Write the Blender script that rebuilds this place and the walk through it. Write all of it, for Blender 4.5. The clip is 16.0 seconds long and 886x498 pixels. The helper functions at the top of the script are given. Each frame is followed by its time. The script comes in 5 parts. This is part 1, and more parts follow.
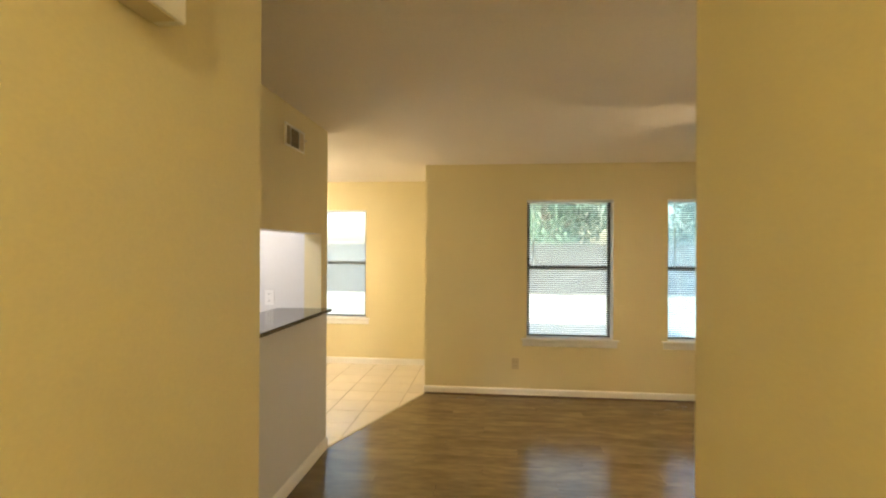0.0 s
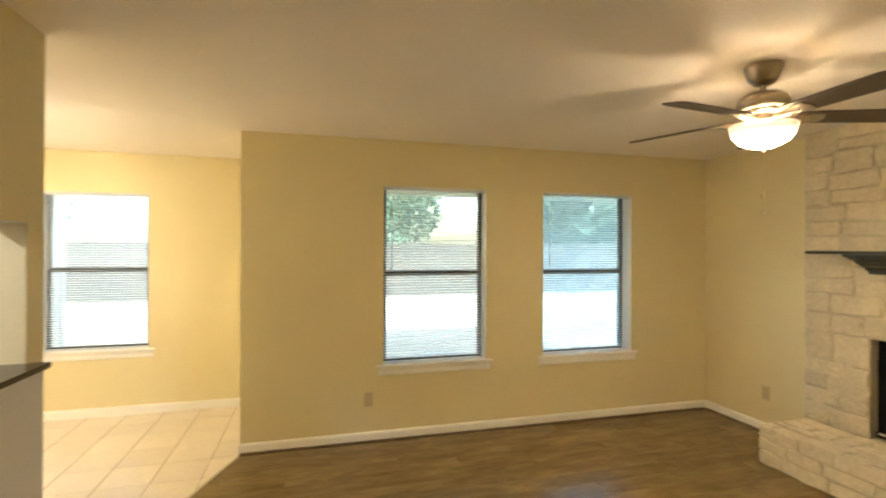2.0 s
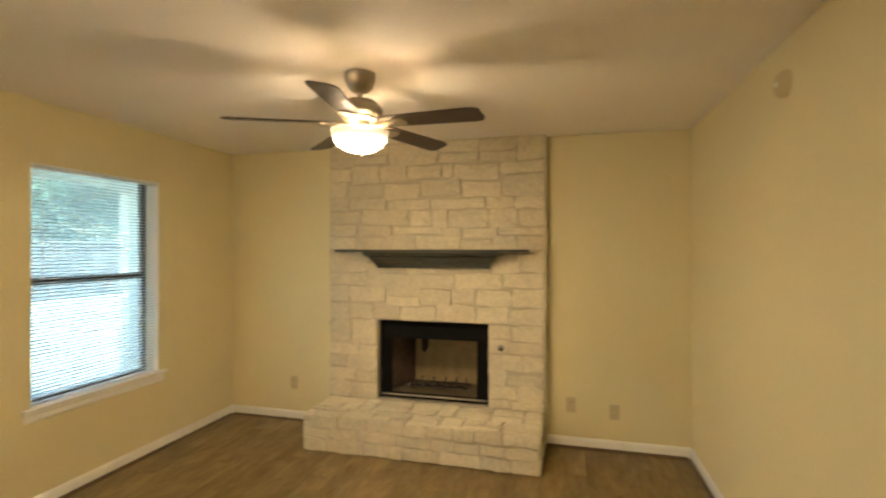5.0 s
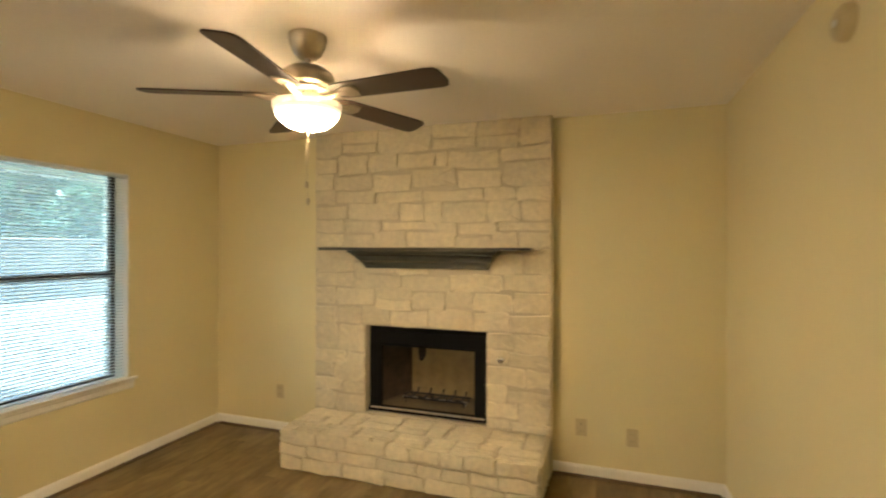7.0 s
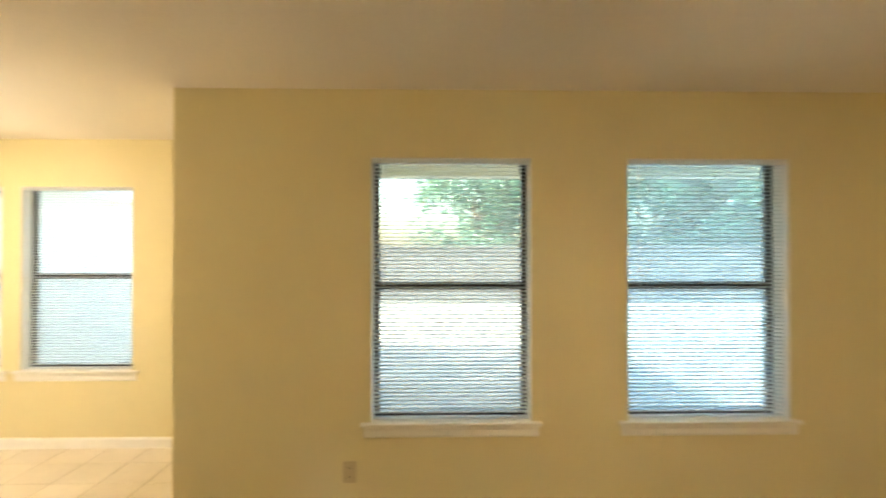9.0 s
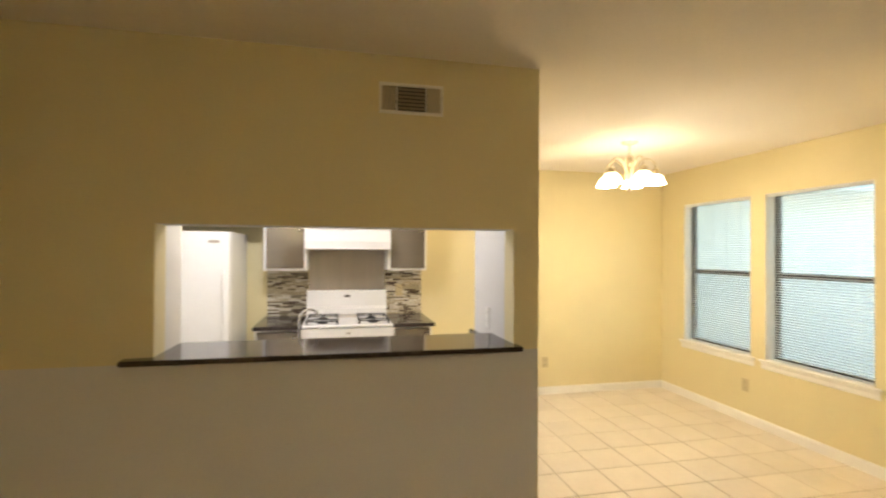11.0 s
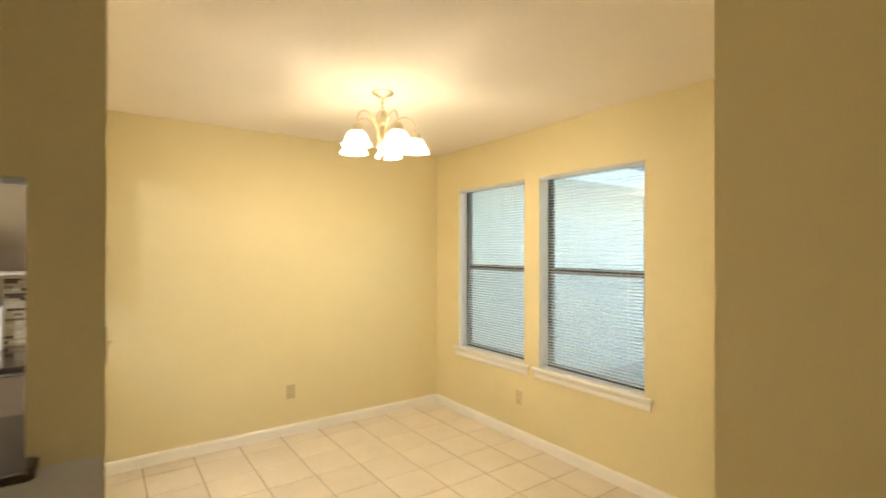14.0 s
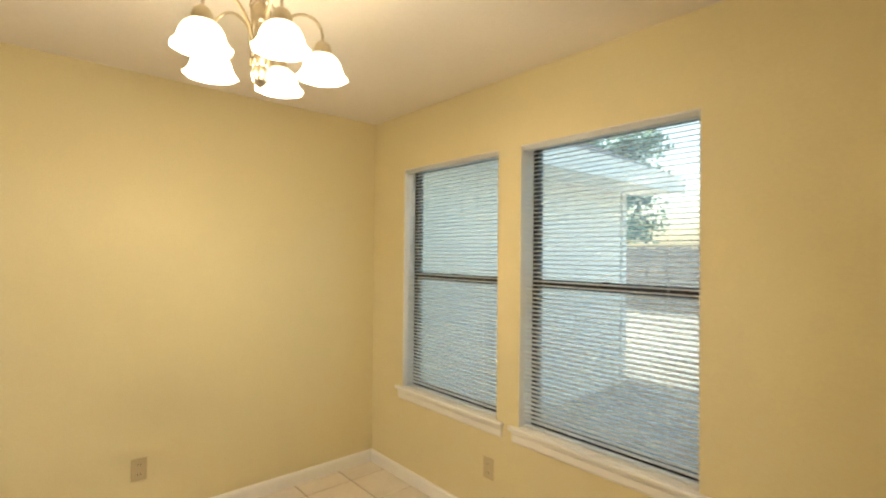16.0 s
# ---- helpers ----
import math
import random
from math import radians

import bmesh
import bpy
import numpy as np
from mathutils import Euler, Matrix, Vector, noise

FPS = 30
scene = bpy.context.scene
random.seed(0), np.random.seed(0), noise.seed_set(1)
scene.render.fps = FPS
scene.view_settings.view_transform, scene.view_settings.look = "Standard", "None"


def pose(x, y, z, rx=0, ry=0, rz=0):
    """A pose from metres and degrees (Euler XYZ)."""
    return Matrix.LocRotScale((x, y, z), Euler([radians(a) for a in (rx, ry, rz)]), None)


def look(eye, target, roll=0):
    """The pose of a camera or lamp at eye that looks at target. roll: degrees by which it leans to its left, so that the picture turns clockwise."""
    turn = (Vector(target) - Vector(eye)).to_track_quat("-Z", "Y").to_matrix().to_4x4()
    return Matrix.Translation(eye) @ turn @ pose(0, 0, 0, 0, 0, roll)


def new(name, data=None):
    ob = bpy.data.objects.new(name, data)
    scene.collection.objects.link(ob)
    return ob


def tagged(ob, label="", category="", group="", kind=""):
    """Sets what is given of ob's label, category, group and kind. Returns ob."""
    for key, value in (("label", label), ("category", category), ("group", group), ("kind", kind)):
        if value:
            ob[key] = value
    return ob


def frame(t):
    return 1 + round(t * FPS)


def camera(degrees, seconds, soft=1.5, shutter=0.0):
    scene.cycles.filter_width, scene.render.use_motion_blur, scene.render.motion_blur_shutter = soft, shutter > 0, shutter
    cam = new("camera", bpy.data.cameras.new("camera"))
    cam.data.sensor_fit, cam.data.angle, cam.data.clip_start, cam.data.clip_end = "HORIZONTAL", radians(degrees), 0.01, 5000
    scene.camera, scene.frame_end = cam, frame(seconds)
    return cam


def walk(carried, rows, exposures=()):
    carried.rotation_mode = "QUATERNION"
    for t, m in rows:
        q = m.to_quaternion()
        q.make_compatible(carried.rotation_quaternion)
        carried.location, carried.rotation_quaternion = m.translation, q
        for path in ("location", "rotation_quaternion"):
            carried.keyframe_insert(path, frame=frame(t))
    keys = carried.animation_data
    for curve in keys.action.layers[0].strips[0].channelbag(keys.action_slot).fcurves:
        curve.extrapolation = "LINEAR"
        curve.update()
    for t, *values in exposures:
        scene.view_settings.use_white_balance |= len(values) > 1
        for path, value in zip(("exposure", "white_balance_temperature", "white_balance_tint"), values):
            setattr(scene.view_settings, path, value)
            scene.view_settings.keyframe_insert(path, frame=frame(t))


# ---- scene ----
cam = camera(85.8, 16.0, soft=2.1, shutter=0.4)
PATH = [
    (0, (0.329, 0.276, 1.532), (0.13, 2.266, 1.536), 0.3),
    (0.5, (0.254, 0.602, 1.550), (0.07, 2.594, 1.556), 0.2),
    (1, (0.222, 0.906, 1.527), (0.215, 2.906, 1.537), 0.2),
    (1.5, (0.215, 1.196, 1.547), (0.46, 3.181, 1.554), 0.1),
    (2, (0.164, 1.488, 1.545), (0.686, 3.418, 1.549), 0.2),
    (2.5, (0.108, 1.725, 1.542), (1.014, 3.508, 1.553), 0.1),
    (3, (0.123, 1.962, 1.502), (1.275, 3.597, 1.517), 0.1),
    (3.5, (0.151, 2.115, 1.538), (1.525, 3.567, 1.542), 0.1),
    (4, (0.113, 2.228, 1.544), (1.697, 3.449, 1.55), 0.1),
    (4.5, (0.036, 2.323, 1.556), (1.826, 3.215, 1.559), 0.0),
    (5, (0.014, 2.296, 1.553), (1.951, 2.794, 1.552), -0.0),
    (5.2, (0.003, 2.276, 1.553), (1.97, 2.642, 1.551), -0.1),
    (6.25, (0.19, 2.10, 1.545), (2.172, 2.36, 1.545), 0.0),
    (7.3, (0.597, 2.13, 1.539), (2.407, 2.981, 1.539), 0.1),
    (7.5, (0.621, 2.226, 1.525), (2.365, 3.204, 1.53), -0.0),
    (8, (0.853, 2.323, 1.548), (2.175, 3.823, 1.551), -0.1),
    (8.5, (1.002, 2.509, 1.526), (1.765, 4.358, 1.533), 0.0),
    (9, (1.049, 2.718, 1.538), (1.089, 4.717, 1.555), -0.0),
    (9.5, (1.109, 2.828, 1.548), (0.536, 4.744, 1.564), -0.0),
    (10, (1.171, 2.892, 1.549), (-0.105, 4.433, 1.568), 0.2),
    (10.2, (1.201, 2.891, 1.542), (-0.297, 4.216, 1.562), 0.3),
    (11.3, (1.265, 2.90, 1.53), (-0.71, 3.215, 1.545), 0.3),
    (12.3, (1.086, 3.085, 1.517), (-0.842, 3.615, 1.53), 0.3),
    (12.5, (1.008, 3.162, 1.53), (-0.857, 3.883, 1.542), 0.2),
    (13, (0.812, 3.398, 1.513), (-0.916, 4.404, 1.523), 0.1),
    (13.5, (0.578, 3.68, 1.522), (-1.112, 4.75, 1.531), 0.2),
    (14, (0.324, 3.857, 1.503), (-1.307, 5.015, 1.509), 0.1),
    (14.5, (0.052, 4.035, 1.524), (-1.467, 5.336, 1.535), 0.2),
    (15, (-0.15, 4.263, 1.496), (-1.624, 5.615, 1.513), 0.2),
    (15.5, (-0.384, 4.432, 1.484), (-1.815, 5.829, 1.507), 0.5),
    (16, (-0.623, 4.631, 1.497), (-2.127, 5.949, 1.52), 0.6),
]
EXPOSURES = [(0, 3.14), (1, 3.25), (5, 3.23), (7.5, 3.22), (9, 3.17), (9.5, 2.98), (10, 2.86), (12.5, 2.9), (13.5, 2.76), (15, 2.33), (16, 2.2)]
walk(cam, [(t, look(eye, target, roll)) for t, eye, target, roll in PATH], EXPOSURES)

# ---- world, sun, lamps ----
SUN_EL, SUN_AZ = 21.5, 267.0   # height, and the compass way it stands (from +y, clockwise)
world = bpy.data.worlds.new("sky")
scene.world = world
world.use_nodes = True
wn = world.node_tree.nodes
sky = wn.new("ShaderNodeTexSky")
sky.sky_type, sky.sun_disc = "NISHITA", False
sky.sun_elevation, sky.sun_rotation = radians(SUN_EL), radians(SUN_AZ)
sky.air_density, sky.dust_density, sky.ozone_density = 1.0, 3.5, 0.4
wn["Background"].inputs["Strength"].default_value = 0.15
world.node_tree.links.new(sky.outputs[0], wn["Background"].inputs["Color"])

sun = new("sun", bpy.data.lights.new("sun", "SUN"))
sun.data.energy, sun.data.angle, sun.data.color = 4.2, radians(0.6), (1.0, 0.95, 0.86)
a = radians(SUN_AZ)
sun.matrix_world = look((math.sin(a) * 30 * math.cos(radians(SUN_EL)), math.cos(a) * 30 * math.cos(radians(SUN_EL)), 30 * math.sin(radians(SUN_EL))), (0, 0, 0))

WARM = (1.0, 0.75, 0.47)


def bulb(name, place, watts, colour, radius):
    ob = new(name, bpy.data.lights.new(name, "POINT"))
    ob.data.energy, ob.data.color, ob.data.shadow_soft_size = watts, colour, radius
    ob.location = place
    return ob


FAN = (2.256, 3.308)
CHAND = (-2.191, 5.202)
bulb("fan_bulb", (FAN[0], FAN[1], 2.112), 1.25, WARM, 0.018)
for k in range(5):
    w = radians(72 * k - 3.3)
    bulb("chandelier_bulb", (CHAND[0] + 0.197 * math.cos(w), CHAND[1] + 0.197 * math.sin(w), 2.056), 1.14, (1.0, 0.775, 0.54), 0.03)
bulb("kitchen_bulb", (-1.90, 2.47, 2.34), 7.3, (0.88, 0.87, 0.97), 0.08)
bulb("hall_bulb", (0.3, -0.75, 2.33), 4.2, (1.0, 0.84, 0.50), 0.06)

# ---- materials ----
def nodes_of(name):
    m = bpy.data.materials.new(name)
    m.use_nodes = True
    return m, m.node_tree.nodes, m.node_tree.links, m.node_tree.nodes["Principled BSDF"]


def surface(name, colour, rough=0.5, metal=0.0, vary=0.08, coarse=1.5, fine=40.0, bump=0.1, stretch=(1, 1, 1), spread=0.0, tint=None, spec=0.5):
    """Paint, metal, stone: two scales of noise in the colour, a fine relief, and spread between pieces."""
    m, n, l, b = nodes_of(name)
    geo = n.new("ShaderNodeNewGeometry")
    info = n.new("ShaderNodeObjectInfo")
    mapping = n.new("ShaderNodeMapping")
    mapping.inputs["Scale"].default_value = stretch
    shift = n.new("ShaderNodeVectorMath")
    shift.operation = "ADD"
    big = n.new("ShaderNodeMath")
    big.operation, big.inputs[1].default_value = "MULTIPLY", 17.0 if spread else 0.0
    l.new(info.outputs["Random"], big.inputs[0])
    l.new(geo.outputs["Position"], shift.inputs[0])
    l.new(big.outputs[0], shift.inputs[1])
    l.new(shift.outputs[0], mapping.inputs["Vector"])
    one, two = n.new("ShaderNodeTexNoise"), n.new("ShaderNodeTexNoise")
    for t, s, d in ((one, coarse, 3), (two, fine, 4)):
        t.inputs["Scale"].default_value, t.inputs["Detail"].default_value = s, d
        l.new(mapping.outputs[0], t.inputs["Vector"])
    mix = n.new("ShaderNodeMath")
    mix.operation = "ADD"
    l.new(one.outputs["Fac"], mix.inputs[0])
    l.new(two.outputs["Fac"], mix.inputs[1])
    rng = n.new("ShaderNodeMapRange")
    rng.inputs["From Min"].default_value, rng.inputs["From Max"].default_value = 0.6, 1.4
    rng.inputs["To Min"].default_value, rng.inputs["To Max"].default_value = 1 - vary, 1 + vary
    l.new(mix.outputs[0], rng.inputs["Value"])
    piece = n.new("ShaderNodeMapRange")
    piece.inputs["To Min"].default_value, piece.inputs["To Max"].default_value = 1 - spread, 1 + spread
    l.new(info.outputs["Random"], piece.inputs["Value"])
    prod = n.new("ShaderNodeMath")
    prod.operation = "MULTIPLY"
    l.new(rng.outputs[0], prod.inputs[0])
    l.new(piece.outputs[0], prod.inputs[1])
    base = n.new("ShaderNodeMix")
    base.data_type = "RGBA"
    base.inputs["A"].default_value, base.inputs["B"].default_value = (*colour, 1), (*(tint or colour), 1)
    l.new(one.outputs["Fac"], base.inputs["Factor"])
    col = n.new("ShaderNodeVectorMath")
    col.operation = "SCALE"
    l.new(base.outputs["Result"], col.inputs[0])
    l.new(prod.outputs[0], col.inputs["Scale"])
    l.new(col.outputs[0], b.inputs["Base Color"])
    b.inputs["Metallic"].default_value = metal
    b.inputs["Specular IOR Level"].default_value = spec
    r = n.new("ShaderNodeMapRange")
    r.inputs["To Min"].default_value, r.inputs["To Max"].default_value = rough * 0.85, min(1.0, rough * 1.15)
    l.new(two.outputs["Fac"], r.inputs["Value"])
    l.new(r.outputs[0], b.inputs["Roughness"])
    if bump:
        bp = n.new("ShaderNodeBump")
        bp.inputs["Strength"].default_value, bp.inputs["Distance"].default_value = bump, 0.004
        l.new(two.outputs["Fac"], bp.inputs["Height"])
        l.new(bp.outputs[0], b.inputs["Normal"])
    return m


def glowing(name, colour, strength, rough=0.4, low=None, high=None, rim=0.1):
    """A lit frosted glass; with low and high, dimmer towards its upper rim, away from the bulbs."""
    m, n, l, b = nodes_of(name)
    b.inputs["Base Color"].default_value = (0.9, 0.88, 0.82, 1)
    b.inputs["Roughness"].default_value = rough
    tex = n.new("ShaderNodeTexNoise")
    tex.inputs["Scale"].default_value = 14
    rng = n.new("ShaderNodeMapRange")
    rng.inputs["To Min"].default_value, rng.inputs["To Max"].default_value = strength * 0.8, strength * 1.2
    l.new(tex.outputs["Fac"], rng.inputs["Value"])
    b.inputs["Emission Color"].default_value = (*colour, 1)
    if low is None:
        l.new(rng.outputs[0], b.inputs["Emission Strength"])
        return m
    geo, sep, fall, prod = n.new("ShaderNodeNewGeometry"), n.new("ShaderNodeSeparateXYZ"), n.new("ShaderNodeMapRange"), n.new("ShaderNodeMath")
    l.new(geo.outputs["Position"], sep.inputs[0])
    l.new(sep.outputs["Z"], fall.inputs["Value"])
    for key, v in (("From Min", low), ("From Max", high), ("To Min", 1.0), ("To Max", rim)):
        fall.inputs[key].default_value = v
    fall.interpolation_type = "SMOOTHSTEP"
    prod.operation = "MULTIPLY"
    l.new(rng.outputs[0], prod.inputs[0])
    l.new(fall.outputs[0], prod.inputs[1])
    l.new(prod.outputs[0], b.inputs["Emission Strength"])
    return m


def pane_glass(name, tint, haze=0.13, veil_tint=(0.86, 0.97, 0.94)):
    """Clear pane with a translucent veil mixed in, standing in for hazy glare over the view."""
    m, n, l, b = nodes_of(name)
    n.remove(b)
    clear, gloss, mix, fres = n.new("ShaderNodeBsdfTransparent"), n.new("ShaderNodeBsdfGlossy"), n.new("ShaderNodeMixShader"), n.new("ShaderNodeLayerWeight")
    power = n.new("ShaderNodeMath")
    power.operation, power.inputs[1].default_value = "POWER", 5.0
    scaled = n.new("ShaderNodeMath")
    scaled.operation, scaled.inputs[1].default_value, scaled.inputs[2].default_value = "MULTIPLY_ADD", 0.35, 0.012
    clear.inputs["Color"].default_value = (*tint, 1)
    gloss.inputs["Roughness"].default_value = 0.02
    l.new(fres.outputs["Facing"], power.inputs[0])
    l.new(power.outputs[0], scaled.inputs[0])
    l.new(scaled.outputs[0], mix.inputs[0])
    l.new(clear.outputs[0], mix.inputs[1])
    l.new(gloss.outputs[0], mix.inputs[2])
    # pale veil painted into the glass to wash out the view like glare
    veiled, veil = n.new("ShaderNodeMixShader"), n.new("ShaderNodeBsdfTranslucent")
    veil_noise = n.new("ShaderNodeTexNoise")
    veil_noise.inputs["Scale"].default_value = 3.0
    amount = n.new("ShaderNodeMapRange")
    amount.inputs["To Min"].default_value, amount.inputs["To Max"].default_value = haze * 0.7, haze * 1.3
    veil.inputs["Color"].default_value = (*veil_tint, 1)
    l.new(veil_noise.outputs["Fac"], amount.inputs["Value"])
    l.new(amount.outputs[0], veiled.inputs[0])
    l.new(mix.outputs[0], veiled.inputs[1])
    l.new(veil.outputs[0], veiled.inputs[2])
    l.new(veiled.outputs[0], n["Material Output"].inputs["Surface"])
    return m


def pieces(name, colours, rough, spread_scale=60.0):
    """A material whose colour is picked per piece from a few."""
    m, n, l, b = nodes_of(name)
    info, ramp = n.new("ShaderNodeObjectInfo"), n.new("ShaderNodeValToRGB")
    ramp.color_ramp.interpolation = "CONSTANT"
    els = ramp.color_ramp.elements
    while len(els) < len(colours):
        els.new(1.0)
    for i, c in enumerate(colours):
        els[i].position, els[i].color = i / len(colours), (*c, 1)
    l.new(info.outputs["Random"], ramp.inputs["Fac"])
    tex, geo = n.new("ShaderNodeTexNoise"), n.new("ShaderNodeNewGeometry")
    tex.inputs["Scale"].default_value = spread_scale
    l.new(geo.outputs["Position"], tex.inputs["Vector"])
    rng, col = n.new("ShaderNodeMapRange"), n.new("ShaderNodeVectorMath")
    rng.inputs["To Min"].default_value, rng.inputs["To Max"].default_value = 0.8, 1.2
    col.operation = "SCALE"
    l.new(tex.outputs["Fac"], rng.inputs["Value"])
    l.new(ramp.outputs[0], col.inputs[0])
    l.new(rng.outputs[0], col.inputs["Scale"])
    l.new(col.outputs[0], b.inputs["Base Color"])
    b.inputs["Roughness"].default_value = rough
    return m


WALL = surface("wall_paint_tan", (0.74, 0.655, 0.385), 0.6, vary=0.05, coarse=0.8, fine=140, bump=0.12)
BARPAINT = surface("wall_paint_off_white", (0.72, 0.71, 0.685), 0.55, vary=0.05, coarse=0.9, fine=140, bump=0.1)
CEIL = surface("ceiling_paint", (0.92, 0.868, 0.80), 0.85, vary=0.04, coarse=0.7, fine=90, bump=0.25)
TRIM = surface("trim_paint_white", (0.86, 0.84, 0.78), 0.35, vary=0.03, coarse=3, fine=60, bump=0.03)
PLANK = surface("laminate_wood", (0.128, 0.088, 0.033), 0.215, vary=0.25, coarse=2.6, fine=9.0, bump=0.0, stretch=(1.0, 2.8, 2.8), spread=0.05, tint=(0.222, 0.158, 0.068))
SHOE = surface("stained_shoe_moulding", (0.115, 0.072, 0.032), 0.4, vary=0.15, coarse=3, fine=30, bump=0.02, stretch=(0.5, 0.5, 8))
SUBFLOOR = surface("floor_gap", (0.03, 0.02, 0.012), 0.8)
TILE = surface("ceramic_tile", (0.69, 0.62, 0.50), 0.32, vary=0.07, coarse=3, fine=30, bump=0.05, spread=0.05, tint=(0.73, 0.665, 0.56))
GROUT = surface("grout", (0.36, 0.30, 0.21), 0.9, vary=0.15, coarse=2, fine=200, bump=0.3)
STONE = surface("limestone", (0.70, 0.625, 0.45), 0.88, vary=0.16, coarse=8, fine=30, bump=0.8, spread=0.08, tint=(0.63, 0.545, 0.375))
MORTAR = surface("mortar", (0.55, 0.475, 0.335), 0.95, vary=0.18, coarse=4, fine=120, bump=0.8)
BRONZE = surface("bronze_aluminium", (0.030, 0.026, 0.024), 0.4, metal=0.6, vary=0.1, bump=0.02)
SLAT = surface("blind_white", (0.80, 0.80, 0.79), 0.4, vary=0.03, bump=0.0)
sn, sl = SLAT.node_tree.nodes, SLAT.node_tree.links
blend, through_light = sn.new("ShaderNodeMixShader"), sn.new("ShaderNodeBsdfTranslucent")
blend.inputs[0].default_value = 0.5
through_light.inputs["Color"].default_value = (0.84, 0.88, 0.86, 1)
sl.new(sn["Principled BSDF"].outputs[0], blend.inputs[1])
sl.new(through_light.outputs[0], blend.inputs[2])
sl.new(blend.outputs[0], sn["Material Output"].inputs["Surface"])
GLASS = pane_glass("window_glass", (0.94, 0.98, 0.94))
GLASS_BLUE = pane_glass("window_glass_bluish", (0.80, 0.95, 1.0), 0.24, (0.76, 0.94, 1.0))


def mesh_screen(name, open_share):
    """Fine grey netting: mostly open, the rest thin wire that scatters light both ways."""
    m, n, l, b = nodes_of(name)
    n.remove(b)
    b = n.new("ShaderNodeBsdfTranslucent")
    b.inputs["Color"].default_value = (0.30, 0.31, 0.31, 1)
    clear, mix = n.new("ShaderNodeBsdfTransparent"), n.new("ShaderNodeMixShader")
    mix.inputs[0].default_value = open_share
    l.new(b.outputs[0], mix.inputs[1])
    l.new(clear.outputs[0], mix.inputs[2])
    l.new(mix.outputs[0], n["Material Output"].inputs["Surface"])
    return m


SCREEN = mesh_screen("insect_netting", 0.84)
SIDING = surface("siding_paint", (0.94, 0.90, 0.81), 0.7, vary=0.06, coarse=1.2, fine=50, bump=0.2)
CONCRETE = surface("concrete", (0.26, 0.26, 0.235), 0.9, vary=0.15, coarse=1.2, fine=60, bump=0.4)
LAWN = surface("dry_lawn", (0.33, 0.325, 0.30), 0.95, vary=0.3, coarse=0.5, fine=18, bump=0.8, tint=(0.38, 0.37, 0.34))
FENCE = surface("weathered_wood", (0.18, 0.168, 0.16), 0.9, vary=0.25, coarse=2, fine=14, bump=0.4, stretch=(4, 4, 0.6))
# paler than the fence boards: sun on the cap put into the colour
SUNLIT_CAP = surface("sunlit_cap_wood", (0.42, 0.40, 0.37), 0.9, vary=0.2, coarse=2, fine=20, bump=0.3)
LEAF = surface("leaves", (0.055, 0.125, 0.098), 0.6, vary=0.3, coarse=1.1, fine=6, bump=0.0, tint=(0.09, 0.18, 0.145))
ln, ll = LEAF.node_tree.nodes, LEAF.node_tree.links
thin_leaf, glow_leaf = ln.new("ShaderNodeMixShader"), ln.new("ShaderNodeBsdfTranslucent")
thin_leaf.inputs[0].default_value = 0.4
glow_leaf.inputs["Color"].default_value = (0.12, 0.24, 0.16, 1)
ll.new(ln["Principled BSDF"].outputs[0], thin_leaf.inputs[1])
ll.new(glow_leaf.outputs[0], thin_leaf.inputs[2])
ll.new(thin_leaf.outputs[0], ln["Material Output"].inputs["Surface"])
BARK = surface("bark", (0.12, 0.09, 0.07), 0.95, vary=0.3, coarse=4, fine=40, bump=0.8)
ROOFING = surface("roof_shingle", (0.16, 0.14, 0.13), 0.9, vary=0.2, coarse=2, fine=30, bump=0.5)

NICKEL = surface("brushed_nickel", (0.50, 0.44, 0.36), 0.32, metal=1.0, vary=0.06, coarse=6, fine=90, bump=0.03)
CHROME = surface("chrome", (0.75, 0.75, 0.75), 0.12, metal=1.0, vary=0.03, bump=0.0)
BLADE = surface("dark_walnut_blade", (0.040, 0.024, 0.014), 0.42, vary=0.3, coarse=5, fine=30, bump=0.05, stretch=(1, 1, 6))
BOWL = glowing("frosted_bowl", (1.0, 0.75, 0.475), 31.0, low=2.042, high=2.114, rim=0.005)
RIM = glowing("frosted_bowl_rim", (1.0, 0.72, 0.42), 0.05)
rn, rl = RIM.node_tree.nodes, RIM.node_tree.links
thin, see = rn.new("ShaderNodeMixShader"), rn.new("ShaderNodeBsdfTransparent")
thin.inputs[0].default_value = 0.5
rl.new(rn["Principled BSDF"].outputs[0], thin.inputs[1])
rl.new(see.outputs[0], thin.inputs[2])
rl.new(thin.outputs[0], rn["Material Output"].inputs["Surface"])
SHADE = glowing("frosted_shade", (1.0, 0.84, 0.57), 2.9, low=2.100, high=2.172, rim=0.25)
BULB = glowing("lit_bulb", (1.0, 0.85, 0.6), 4.5)
DOME = glowing("frosted_dome", (1.0, 0.88, 0.72), 1.5)
BRASS = surface("antique_brass", (0.60, 0.52, 0.37), 0.3, metal=1.0, vary=0.1, coarse=9, fine=80, bump=0.03)
MANTEL = surface("charcoal_paint", (0.045, 0.049, 0.043), 0.10, vary=0.2, coarse=5, fine=40, bump=0.06, spec=0.8)
BLACKM = surface("black_stove_metal", (0.005, 0.005, 0.0045), 0.75, vary=0.2, coarse=5, fine=60, bump=0.05, spec=0.15)
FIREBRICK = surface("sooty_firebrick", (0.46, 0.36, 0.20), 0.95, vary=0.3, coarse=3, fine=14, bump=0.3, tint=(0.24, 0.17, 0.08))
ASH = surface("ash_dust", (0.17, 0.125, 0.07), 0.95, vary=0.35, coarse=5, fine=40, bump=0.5)
